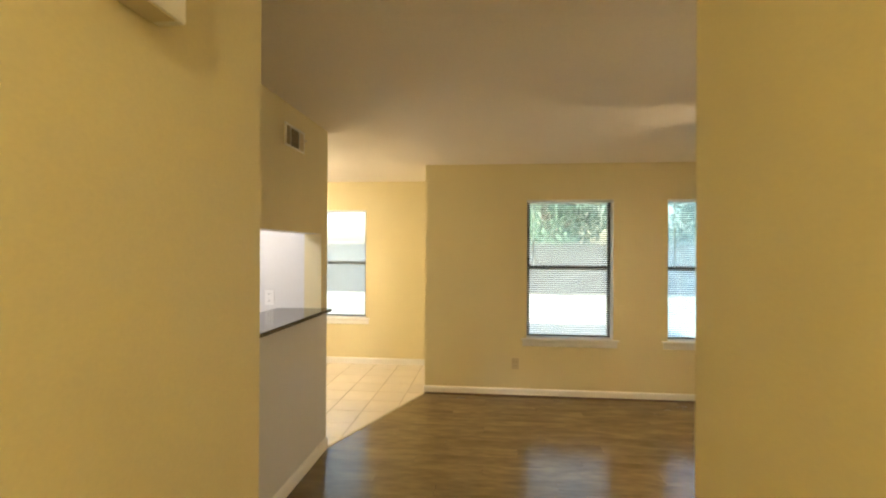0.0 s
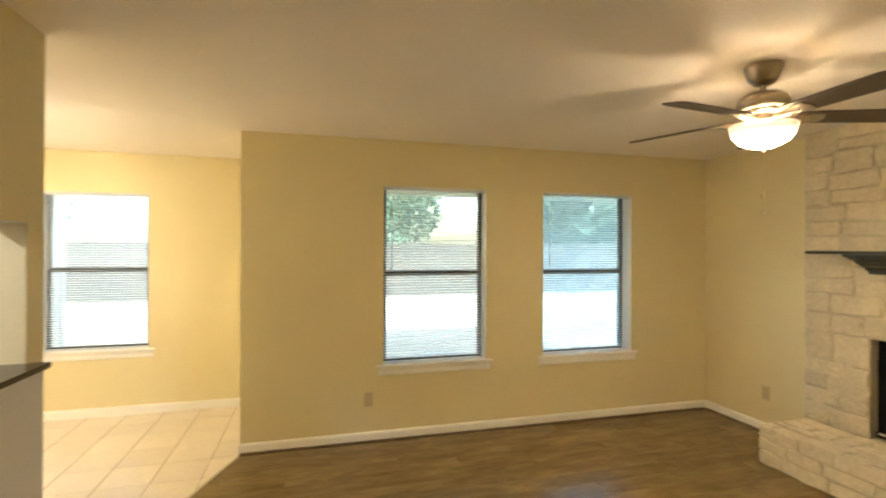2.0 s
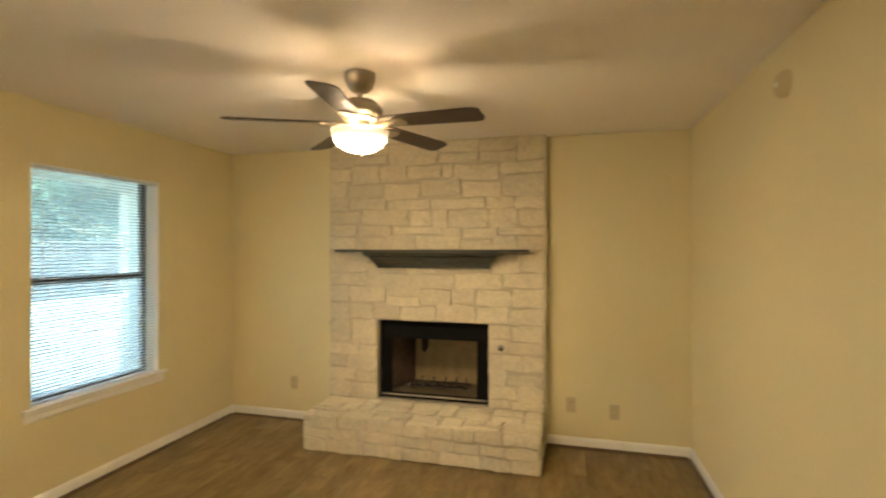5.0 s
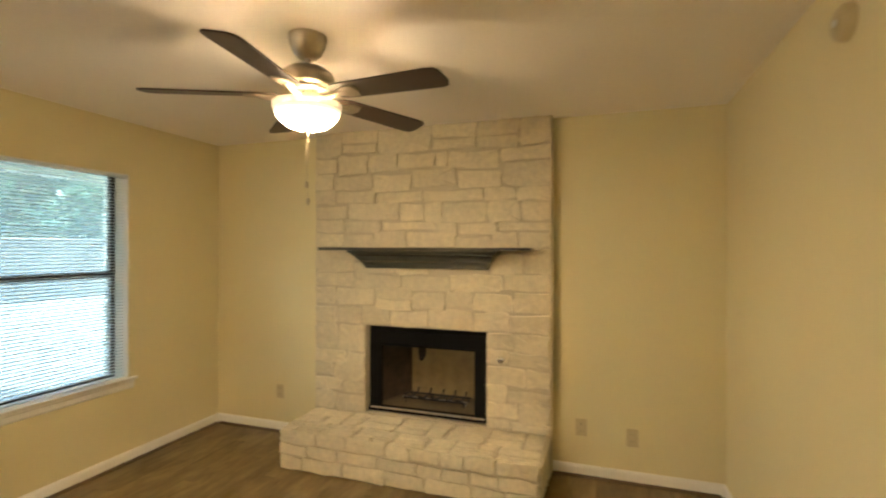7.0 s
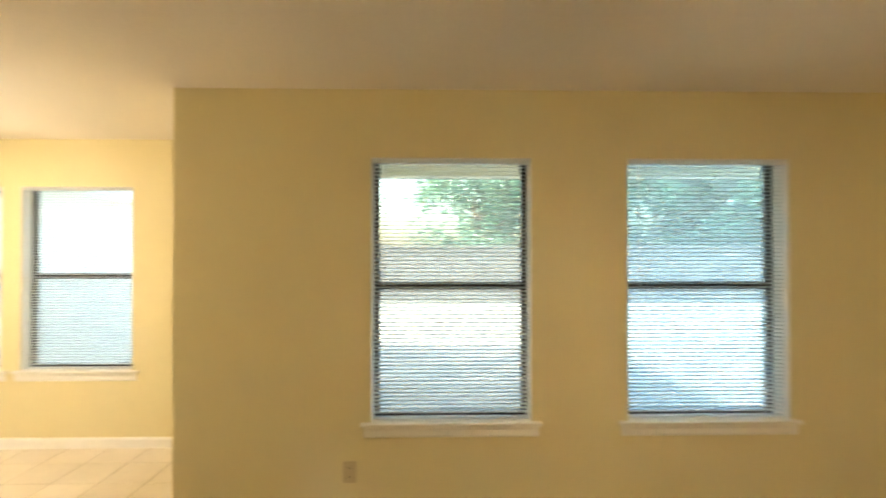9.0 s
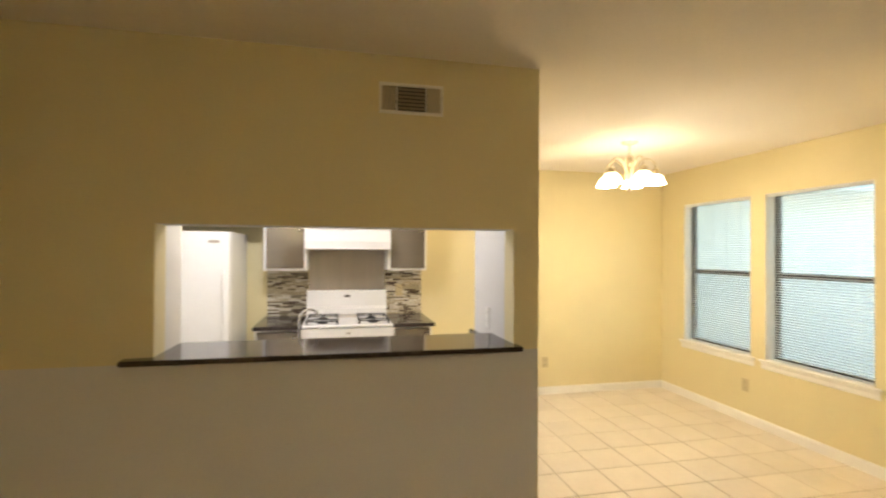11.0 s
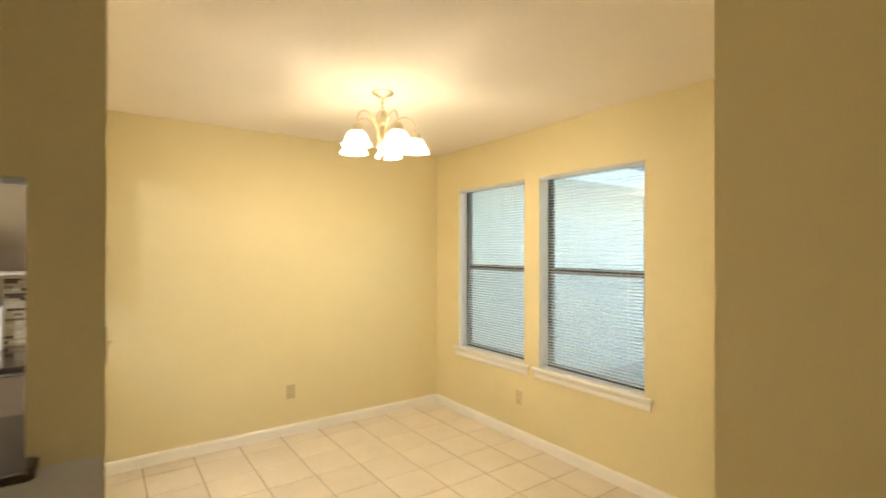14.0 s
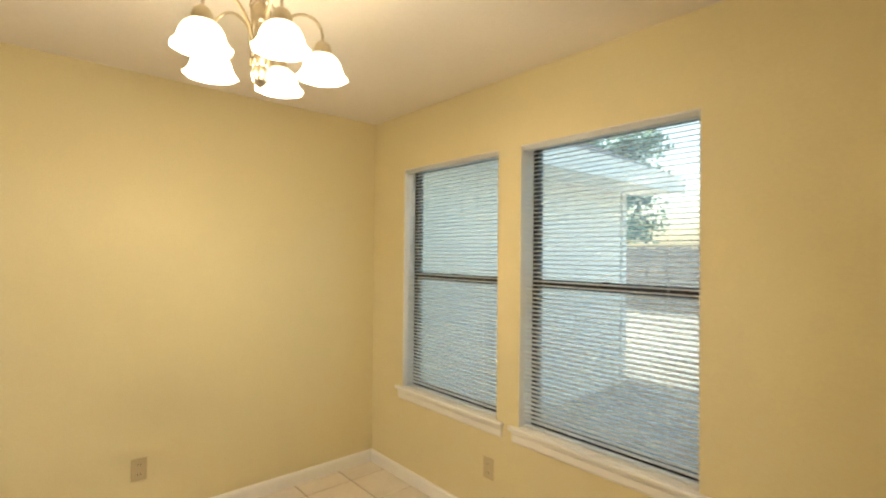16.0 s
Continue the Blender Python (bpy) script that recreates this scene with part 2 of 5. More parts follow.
# much darker brick colour than the back panel
SIDEBRICK = surface("dark_firebrick", (0.085, 0.062, 0.04), 0.95, vary=0.4, coarse=4, fine=20, bump=0.4)
SOOT = surface("soot", (0.02, 0.017, 0.014), 0.95, vary=0.3)
GRANITE = surface("dark_granite", (0.030, 0.021, 0.017), 0.10, vary=0.6, coarse=30, fine=160, bump=0.0, tint=(0.055, 0.040, 0.032))
APPL = surface("white_enamel", (0.85, 0.85, 0.83), 0.22, vary=0.02, bump=0.0)
CABW = surface("cabinet_white", (0.84, 0.83, 0.80), 0.35, vary=0.03, bump=0.02)
CABG = surface("grey_brown_laminate", (0.31, 0.27, 0.22), 0.15, metal=0.7, vary=0.08, coarse=2, fine=40, bump=0.02, stretch=(1, 1, 8))
STEEL = surface("brushed_steel", (0.46, 0.42, 0.37), 0.34, metal=0.9, vary=0.1, coarse=2, fine=60, bump=0.03, stretch=(1, 9, 1))
IRON = surface("cast_iron", (0.02, 0.02, 0.02), 0.6, vary=0.2)
ALMOND = surface("almond_plastic", (0.56, 0.465, 0.265), 0.4, vary=0.02, bump=0.0)
WHITEP = surface("white_plastic", (0.84, 0.83, 0.80), 0.35, vary=0.02, bump=0.0)
LINER = surface("opaque_bowl_liner", (0.80, 0.76, 0.68), 0.4, vary=0.03, bump=0.0)
VENT_DARK = surface("vent_louvre_dark", (0.30, 0.25, 0.18), 0.5, vary=0.1, bump=0.0)
DARKSLOT = surface("dark_slot", (0.05, 0.04, 0.03), 0.7)
MOSAIC = pieces("glass_mosaic", [(0.62, 0.57, 0.44), (0.10, 0.07, 0.05), (0.52, 0.46, 0.33), (0.76, 0.73, 0.64), (0.45, 0.40, 0.29), (0.22, 0.19, 0.13), (0.68, 0.64, 0.54), (0.58, 0.52, 0.38)], 0.15)
VENT_BEIGE = surface("vent_paint", (0.66, 0.58, 0.42), 0.5, vary=0.04, bump=0.02)

# ---- building blocks ----
def mesh_of(name, bm, material, smooth=False):
    me = bpy.data.meshes.new(name)
    bmesh.ops.recalc_face_normals(bm, faces=bm.faces[:])
    bm.to_mesh(me)
    bm.free()
    for mt in material if isinstance(material, (list, tuple)) else (material,):
        me.materials.append(mt)
    if smooth:
        for p in me.polygons:
            p.use_smooth = True
        me.set_sharp_from_angle(angle=radians(40))
    return me


def part(name, bm, material, parent, label="", smooth=False):
    ob = new(name, mesh_of(name, bm, material, smooth))
    ob.parent = parent
    return tagged(ob, label)


def setting(name, bm, material, label, category):
    return tagged(new(name, mesh_of(name, bm, material)), label, category, kind="structure")


def thing(name, place, label, category, group="", turn=0):
    ob = new(name)
    ob.matrix_world = pose(*place, 0, 0, turn)
    ob.empty_display_size = 0.1
    return tagged(ob, label, category, group)


def box(bm, x0, x1, y0, y1, z0, z1, bevel=0.0, segs=1):
    m = Matrix.LocRotScale(((x0 + x1) / 2, (y0 + y1) / 2, (z0 + z1) / 2), None, (abs(x1 - x0), abs(y1 - y0), abs(z1 - z0)))
    vs = bmesh.ops.create_cube(bm, size=1, matrix=m)["verts"]
    if bevel:
        es = list({e for v in vs for e in v.link_edges})
        bmesh.ops.bevel(bm, geom=es, offset=bevel, segments=segs, affect="EDGES", profile=0.5)
    return bm


def a_box(*args, **kw):
    return box(bmesh.new(), *args, **kw)


def lathe(bm, profile, seg=32, at=(0, 0, 0), wave=None):
    """A turned shape from (radius, height) pairs; open where a radius stays above zero."""
    rings = []
    for r, z in profile:
        if r < 1e-5:
            rings.append([bm.verts.new((at[0], at[1], at[2] + z))])
        else:
            rings.append([bm.verts.new((at[0] + r * math.cos(2 * math.pi * k / seg), at[1] + r * math.sin(2 * math.pi * k / seg), at[2] + z)) for k in range(seg)])
    for p, q in zip(rings, rings[1:]):
        for k in range(seg):
            j = (k + 1) % seg
            f = [p[k % len(p)], p[j % len(p)], q[j % len(q)], q[k % len(q)]]
            u = list(dict.fromkeys(f))
            if len(u) > 2:
                bm.faces.new(u)
    return bm


def tube(bm, pts, r, seg=8):
    """A round bar along a line of points."""
    pts = [Vector(p) for p in pts]
    rings = []
    for i, p in enumerate(pts):
        d = (pts[min(i + 1, len(pts) - 1)] - pts[max(i - 1, 0)]).normalized()
        side = d.cross(Vector((0, 0, 1)))
        side = side.normalized() if side.length > 1e-3 else Vector((1, 0, 0))
        up = side.cross(d)
        rad = r[i] if isinstance(r, (list, tuple)) else r
        rings.append([bm.verts.new(p + rad * (math.cos(2 * math.pi * k / seg) * side + math.sin(2 * math.pi * k / seg) * up)) for k in range(seg)])
    for p, q in zip(rings, rings[1:]):
        for k in range(seg):
            bm.faces.new((p[k], p[(k + 1) % seg], q[(k + 1) % seg], q[k]))
    bm.faces.new(rings[0]), bm.faces.new(rings[-1][::-1])
    return bm


def prism(bm, outline, axis, lo, hi):
    """An outline pulled along an axis. The outline lies in the other two axes, in order."""
    def put(u, v, w):
        return {"x": (w, u, v), "y": (u, w, v), "z": (u, v, w)}[axis]
    p = [bm.verts.new(put(u, v, lo)) for u, v in outline]
    q = [bm.verts.new(put(u, v, hi)) for u, v in outline]
    k = len(p)
    for i in range(k):
        bm.faces.new((p[i], p[(i + 1) % k], q[(i + 1) % k], q[i]))
    bm.faces.new(p), bm.faces.new(q[::-1])
    return bm


def wall_with_holes(bm, along, a0, a1, b0, b1, z0, z1, holes):
    """A wall along x or y from a0 to a1, b0 to b1 thick, with holes (h0, h1, low, high)."""
    def put(p, q, lo, hi):
        if q - p > 1e-4 and hi - lo > 1e-4:
            box(bm, *((p, q, b0, b1) if along == "x" else (b0, b1, p, q)), lo, hi)
    at = a0
    for h0, h1, lo, hi in sorted(holes):
        put(at, h0, z0, z1)
        put(h0, h1, z0, lo)
        put(h0, h1, hi, z1)
        at = h1
    put(at, a1, z0, z1)
    return bm

# ---- large structure ----
H = 2.44
NORTH, EAST, SOUTH = 5.343, 3.88, 1.392      # living room faces
DNORTH, WEST = 6.547, -3.573                 # dining room faces
BAR = -0.93                                  # living room face of the bar wall
JOG = -0.368                                 # west face of the living room's end
PIER_S, PIER_N = 3.73, 3.856
HALL_W, HALL_E, HALL_N = -0.262, 0.785, 1.451
WZ0, WZ1 = 0.610, 2.064
LWIN = [(0.706, 1.590), (2.126, 3.036)]
DWIN = [(-3.205, -2.358), (-2.205, -1.335)]
T = 0.14

b = bmesh.new()
wall_with_holes(b, "x", JOG, EAST + T, NORTH, NORTH + T, 0, H, [(p, q, WZ0, WZ1) for p, q in LWIN])
setting("wall_north", b, WALL, "tan painted living room wall with two windows", "wall")
b = bmesh.new()
wall_with_holes(b, "x", WEST - T, JOG + T, DNORTH, DNORTH + T, 0, H, [(p, q, WZ0, WZ1) for p, q in DWIN])
setting("wall_dining_north", b, WALL, "tan painted dining wall with two windows", "wall")
setting("wall_jog", a_box(JOG, JOG + T, NORTH + T, DNORTH, 0, H), WALL, "short tan wall between living and dining windows", "wall")
setting("wall_west", a_box(WEST - T, WEST, 1.25, DNORTH, 0, H), WALL, "tan painted wall of kitchen and dining room", "wall")
b = bmesh.new()
wall_with_holes(b, "y", SOUTH - T, NORTH, EAST, EAST + T, 0, H, [(2.895, 3.84, 0.285, 0.955)])
setting("wall_east", b, WALL, "tan painted wall behind the stone chimney", "wall")
setting("wall_south", a_box(HALL_E, EAST, SOUTH - T, SOUTH, 0, H), WALL, "tan painted wall beside the hall opening", "wall")
setting("wall_hall_east", a_box(HALL_E, HALL_E + T, -1.7, SOUTH - T, 0, H), WALL, "tan painted hall wall", "wall")
setting("wall_hall_west", a_box(HALL_W - T, HALL_W, -1.7, HALL_N, 0, H), WALL, "tan painted hall wall", "wall")
setting("wall_hall_end", a_box(HALL_W - T, HALL_E + T, -1.7 - T, -1.7, 0, H), WALL, "tan painted end wall of the hall", "wall")
setting("wall_south_west", a_box(BAR, HALL_W - T, SOUTH - T, SOUTH, 0, H), WALL, "tan painted wall beside the hall opening", "wall")
BT = 0.13
setting("wall_bar_upper", a_box(BAR - BT, BAR, SOUTH - T, PIER_N, 1.648, H), WALL, "tan painted wall above the kitchen pass-through", "wall")
# off-white strip puts the kitchen light into the colour of this underside
setting("trim_pass_soffit", a_box(BAR - BT - 0.001, BAR - 0.002, 2.15, PIER_S, 1.645, 1.6479), BARPAINT, "off-white pass-through underside, coloured as if kitchen-lit", "trim")
setting("wall_bar_south", a_box(BAR - BT, BAR, SOUTH - T, 2.15, 1.064, 1.648), WALL, "tan painted wall beside the kitchen pass-through", "wall")
setting("wall_bar_lower", a_box(BAR - BT, BAR, SOUTH - T, PIER_N, 0, 1.064), BARPAINT, "off-white painted half wall under the bar top", "wall")
setting("wall_stub_north", a_box(-1.605, BAR - BT, PIER_S, PIER_N, 0, H), BARPAINT, "white painted stub wall between kitchen and dining room", "wall")
setting("wall_stub_south", a_box(-1.28, BAR - BT, 2.03, 2.15, 0, H), BARPAINT, "white painted return wall at the end of the bar", "wall")
setting("header_kitchen", a_box(WEST, -1.605, PIER_S, PIER_N, 2.065, H), WALL, "painted header over the kitchen opening", "wall")
setting("wall_kitchen_south", a_box(WEST - T, BAR, 1.25 - T, 1.25, 0, H), BARPAINT, "white painted kitchen wall", "wall")
# tan skin of the dining side
setting("wall_pier", a_box(BAR - BT, BAR, PIER_S, PIER_N, 1.064, 1.648), WALL, "tan painted end of the stub wall", "wall")
setting("wall_pier_face", a_box(-1.609, BAR - 0.001, PIER_N, PIER_N + 0.004, 0, H), WALL, "tan painted dining side of the stub wall", "wall")
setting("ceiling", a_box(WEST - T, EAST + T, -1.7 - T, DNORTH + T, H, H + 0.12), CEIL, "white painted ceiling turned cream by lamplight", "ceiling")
setting("floor_slab", a_box(WEST - T, EAST + T, -1.7 - T, DNORTH + T, -0.14, -0.012), SUBFLOOR, "dark floor slab under boards and tiles", "floor")

# ---- baseboards ----
def baseboard(name, along, a0, a1, face, side):
    """side: +1 when the board stands on the greater side of the face."""
    prof = [(0, 0), (0.013, 0), (0.013, 0.064), (0.010, 0.074), (0.006, 0.081), (0, 0.083)]
    out = [(face + side * u, v) for u, v in prof]
    bm = bmesh.new()
    if along == "x":
        prism(bm, out, "x", a0, a1)
    else:
        prism(bm, out, "y", a0, a1)
    setting(name, bm, TRIM, "white painted wooden baseboard", "baseboard")


baseboard("baseboard_north", "x", JOG, EAST, NORTH, -1)
baseboard("baseboard_east_1", "y", 4.285, NORTH - 0.013, EAST, -1)
baseboard("baseboard_east_2", "y", SOUTH, 2.44, EAST, -1)
baseboard("baseboard_south", "x", HALL_E, EAST - 0.013, SOUTH, 1)
baseboard("baseboard_hall_east", "y", -1.7, SOUTH, HALL_E, -1)
baseboard("baseboard_hall_west", "y", -1.7, HALL_N, HALL_W, 1)
baseboard("baseboard_bar", "y", SOUTH, PIER_N + 0.004, BAR, 1)
baseboard("baseboard_dining_north", "x", WEST, JOG, DNORTH, -1)
baseboard("baseboard_jog", "y", NORTH, DNORTH - 0.013, JOG, -1)
baseboard("baseboard_west", "y", 3.76, DNORTH - 0.013, WEST, 1)
baseboard("baseboard_stub", "x", -1.605, BAR, PIER_N + 0.004, 1)



def shoe(name, along, a0, a1, face, side):
    """Stained quarter-round where the wood floor meets a baseboard."""
    prof = [(0.0135, 0.0005), (0.028, 0.0005), (0.027, 0.008), (0.023, 0.014), (0.0135, 0.018)]
    bm = bmesh.new()
    prism(bm, [(face + side * u, v) for u, v in prof], along, a0, a1)
    setting(name, bm, SHOE, "brown stained quarter-round shoe moulding", "trim")


shoe("trim_shoe_north", "x", JOG, EAST - 0.03, NORTH, -1)
shoe("trim_shoe_east_1", "y", 4.29, NORTH - 0.03, EAST, -1)
shoe("trim_shoe_east_2", "y", SOUTH + 0.03, 2.44, EAST, -1)
shoe("trim_shoe_south", "x", HALL_E, EAST - 0.03, SOUTH, 1)

# ---- windows and blinds ----
RAIL_Z = 1.352


def window(name, x0, x1, face, blind_group, pad0, pad1, glass, screen_top):
    """A dark aluminium single-hung window with insect screen, sill and mini blind, looking out to +y."""
    w = tagged(new(name), "dark bronze aluminium sash window with white sill", "window", kind="structure")
    fy = face + 0.085
    o0, o1 = x0, x1
    x0, x1 = x0 + pad0, x1 - pad1
    top = WZ1 - 0.006
    bm = bmesh.new()
    fw = 0.03
    for p in ((x0, x0 + fw, WZ0 + 0.004, top), (x1 - fw, x1, WZ0 + 0.004, top), (x0 + fw, x1 - fw, top - 0.009, top), (x0 + fw, x1 - fw, WZ0 + 0.004, WZ0 + fw)):
        box(bm, p[0], p[1], fy, fy + 0.05, p[2], p[3], 0.003)
    part("window_frame", bm, BRONZE, w)
    bm = a_box(x0 + fw, x1 - fw, fy + 0.006, fy + 0.034, RAIL_Z - 0.022, RAIL_Z + 0.022, 0.003)
    box(bm, x0 + fw, x1 - fw, fy + 0.002, fy + 0.006, RAIL_Z + 0.004, RAIL_Z + 0.012)
    part("meeting_rail", bm, BRONZE, w)
    part("sash_lock", a_box((x0 + x1) / 2 - 0.025, (x0 + x1) / 2 + 0.025, fy - 0.008, fy + 0.006, RAIL_Z + 0.0125, RAIL_Z + 0.026, 0.003), BRONZE, w)
    for lo, hi, dy in ((WZ0 + fw, RAIL_Z - 0.022, 0.012), (RAIL_Z + 0.022, top - 0.009, 0.028)):
        pane = part("pane", a_box(x0 + fw, x1 - fw, fy + dy, fy + dy + 0.004, lo, hi), glass, w)
        pane.visible_shadow = False
    if screen_top:
        net = part("insect_screen", a_box(x0 + fw * 0.6, x1 - fw * 0.6, fy + 0.044, fy + 0.045, WZ0 + 0.02, screen_top), SCREEN, w, "grey insect screen")
        net.visible_shadow = False
    bm = bmesh.new()
    box(bm, o0 - 0.055, o1 + 0.055, face - 0.032, face, WZ0 - 0.018, WZ0 + 0.003, 0.007, 3)
    box(bm, o0, o1, face, fy + 0.03, WZ0, WZ0 + 0.004)
    part("window_sill", bm, TRIM, w)
    bm = bmesh.new()
    prism(bm, [(face, WZ0 - 0.020), (face - 0.014, WZ0 - 0.020), (face - 0.014, WZ0 - 0.032), (face - 0.009, WZ0 - 0.040), (face - 0.009, WZ0 - 0.070), (face - 0.005, WZ0 - 0.080), (face, WZ0 - 0.083)], "x", o0 - 0.040, o1 + 0.040)
    part("apron", bm, TRIM, w)
    bm = bmesh.new()
    for edge, inner in ((o0 + 0.0004, max(x0, o0) + 0.003), (o1 - 0.0004, min(x1, o1) - 0.003)):
        step = 0.002 if inner > edge else -0.002
        prism(bm, [(edge, face - 0.002), (edge + step, face - 0.002), (inner, fy), (inner, fy + 0.05), (edge, fy + 0.05)], "z", WZ0 + 0.004, WZ1 - 0.0005)
    box(bm, o0 + 0.004, o1 - 0.004, face - 0.002, fy + 0.05, WZ1 - 0.006, WZ1 - 0.0005)
    part("jamb_liner", bm, TRIM, w, "white painted reveal")
    # blind, hung just inside the room face of the opening
    bl = thing("mini_blind", ((o0 + o1) / 2, face + 0.036, top), "white metal mini blind, lowered, slats open", "blind", blind_group)
    hw = (o1 - o0) / 2 - 0.009
    low = WZ0 - top
    part("headrail", a_box(-hw, hw, -0.033, 0.008, -0.024, -0.0005, 0.002), SLAT, bl)
    part("bottom_rail", a_box(-hw, hw, -0.012, 0.012, low + 0.008, low + 0.022, 0.003), SLAT, bl)
    for cx in (-hw * 0.72, hw * 0.72):
        part("ladder_cord", tube(bmesh.new(), [(cx, -0.0135, -0.03), (cx, -0.0135, low + 0.02)], 0.0009, 5), SLAT, bl)
    part("tilt_wand", tube(bmesh.new(), [(-hw + 0.060, -0.024, -0.02), (-hw + 0.062, -0.028, -0.70)], 0.0035, 6), SLAT, bl)
    bm = bmesh.new()
    prof = [(-0.0125, -0.0032), (-0.006, -0.0008), (0.0, 0.0005), (0.006, -0.0006), (0.0125, -0.0026), (0.0125, -0.0030), (0.006, -0.0010), (0.0, 0.0001), (-0.006, -0.0012), (-0.0125, -0.0036)]
    prism(bm, prof, "x", -hw, hw)
    me = mesh_of("slat", bm, SLAT)
    z = -0.040
    while z > low + 0.03:
        s = new("slat", me)
        s.parent = bl
        s.matrix_basis = pose(0, random.uniform(-0.0006, 0.0006), z, 6 + random.uniform(-1.5, 1.5), random.uniform(-0.05, 0.05), 0)
        z -= 0.0216
    return w


window("window_1", *LWIN[0], NORTH, "living room blinds", 0.006, 0.010, GLASS, None)
window("window_2", *LWIN[1], NORTH, "living room blinds", 0.006, 0.034, GLASS_BLUE, None)
window("window_3", *DWIN[0], DNORTH, "dining room blinds", 0.004, 0.008, GLASS, RAIL_Z)
window("window_4", *DWIN[1], DNORTH, "dining room blinds", 0.010, 0.008, GLASS, RAIL_Z)

# ---- outdoors ----
G = -0.13
bm = bmesh.new()
bmesh.ops.create_grid(bm, x_segments=2, y_segments=2, size=400, matrix=Matrix.Translation((0, 0, G)))
setting("ground", bm, LAWN, "pale dry lawn in sun", "ground")
setting("patio", a_box(-3.70, 4.2, DNORTH + T, 8.6, G + 0.004, G + 0.05, 0.008), CONCRETE, "grey concrete patio slab", "patio")
setting("patio_step", a_box(JOG + T, 4.2, NORTH + T, DNORTH + T, G + 0.004, G + 0.05), CONCRETE, "grey concrete patio under the eave", "patio")
setting("roof", a_box(WEST - 0.6, EAST + 0.7, -2.3, 6.36, H + 0.13, H + 0.35), ROOFING, "flat brown shingle roof", "roof")
setting("roof_dining", a_box(WEST - 0.6, JOG + T, 6.36, 6.85, H + 0.13, H + 0.35), ROOFING, "brown shingle roof over the dining room", "roof")
setting("porch_ceiling", a_box(JOG + T, EAST + 0.7, NORTH + T, 6.3, 2.32, 2.36), SIDING, "pale painted porch soffit", "soffit")
setting("porch_beam", a_box(JOG + T, EAST + 0.7, 6.2, 6.32, 2.10, 2.32, 0.006), SIDING, "pale painted porch beam", "beam")
post = thing("porch_post", (3.655, 6.26, G + 0.05), "white painted square porch post", "post")
part("shaft", a_box(-0.10, 0.10, -0.06, 0.06, 0, 2.10 - G - 0.05, 0.006), SIDING, post)
part("plinth", a_box(-0.12, 0.12, -0.08, 0.08, 0, 0.12, 0.006), SIDING, post)
# wing of the house with grooved siding
wing = thing("house_wing", (-3.72, 10.45, G), "pale painted house wing with grooved siding", "house")
bm = a_box(-4.5, 0, -10.45 + DNORTH + T + 0.004, 0, 0, 2.75)
part("wall", bm, SIDING, wing)
y = -0.10
while y > -3.7:
    part("panel", a_box(0, 0.008, y - 0.194, y, 0.02, 2.55, 0.003), SIDING, wing)
    y -= 0.2
part("corner_board", a_box(-0.02, 0.03, -0.09, 0.02, 0, 2.6, 0.004), TRIM, wing)
part("roof", prism(bmesh.new(), [(-4.9, 2.75), (0.55, 2.50), (0.55, 2.62), (-2.2, 4.0), (-4.9, 3.4)], "y", -10.45 + DNORTH + T + 0.01, 0.45), ROOFING, wing)
part("soffit", a_box(0.0, 0.55, -10.45 + DNORTH + T + 0.01, 0.45, 2.44, 2.48), SIDING, wing)
part("fascia", a_box(0.55, 0.58, -10.45 + DNORTH + T + 0.01, 0.47, 2.42, 2.64), SIDING, wing)
# fence
fence = thing("wooden_fence", (0, 18.5, G), "grey weathered board fence along the yard", "fence")
bm = bmesh.new()
x = -26.0
while x < 34:
    h = 1.88 + random.uniform(-0.03, 0.03)
    box(bm, x, x + 0.138, random.uniform(-0.006, 0.006), 0.02, 0.04, h)
    x += 0.146
tagged(part("boards", bm, FENCE, fence), kind="stuff")
part("cap_rail", a_box(-26, 34, -0.05, 0.05, 1.91, 1.95, 0.005), SUNLIT_CAP, fence, "pale cap rail coloured as sunlit")
part("lower_rail", a_box(-26, 34, 0.02, 0.06, 0.4, 0.49), FENCE, fence)


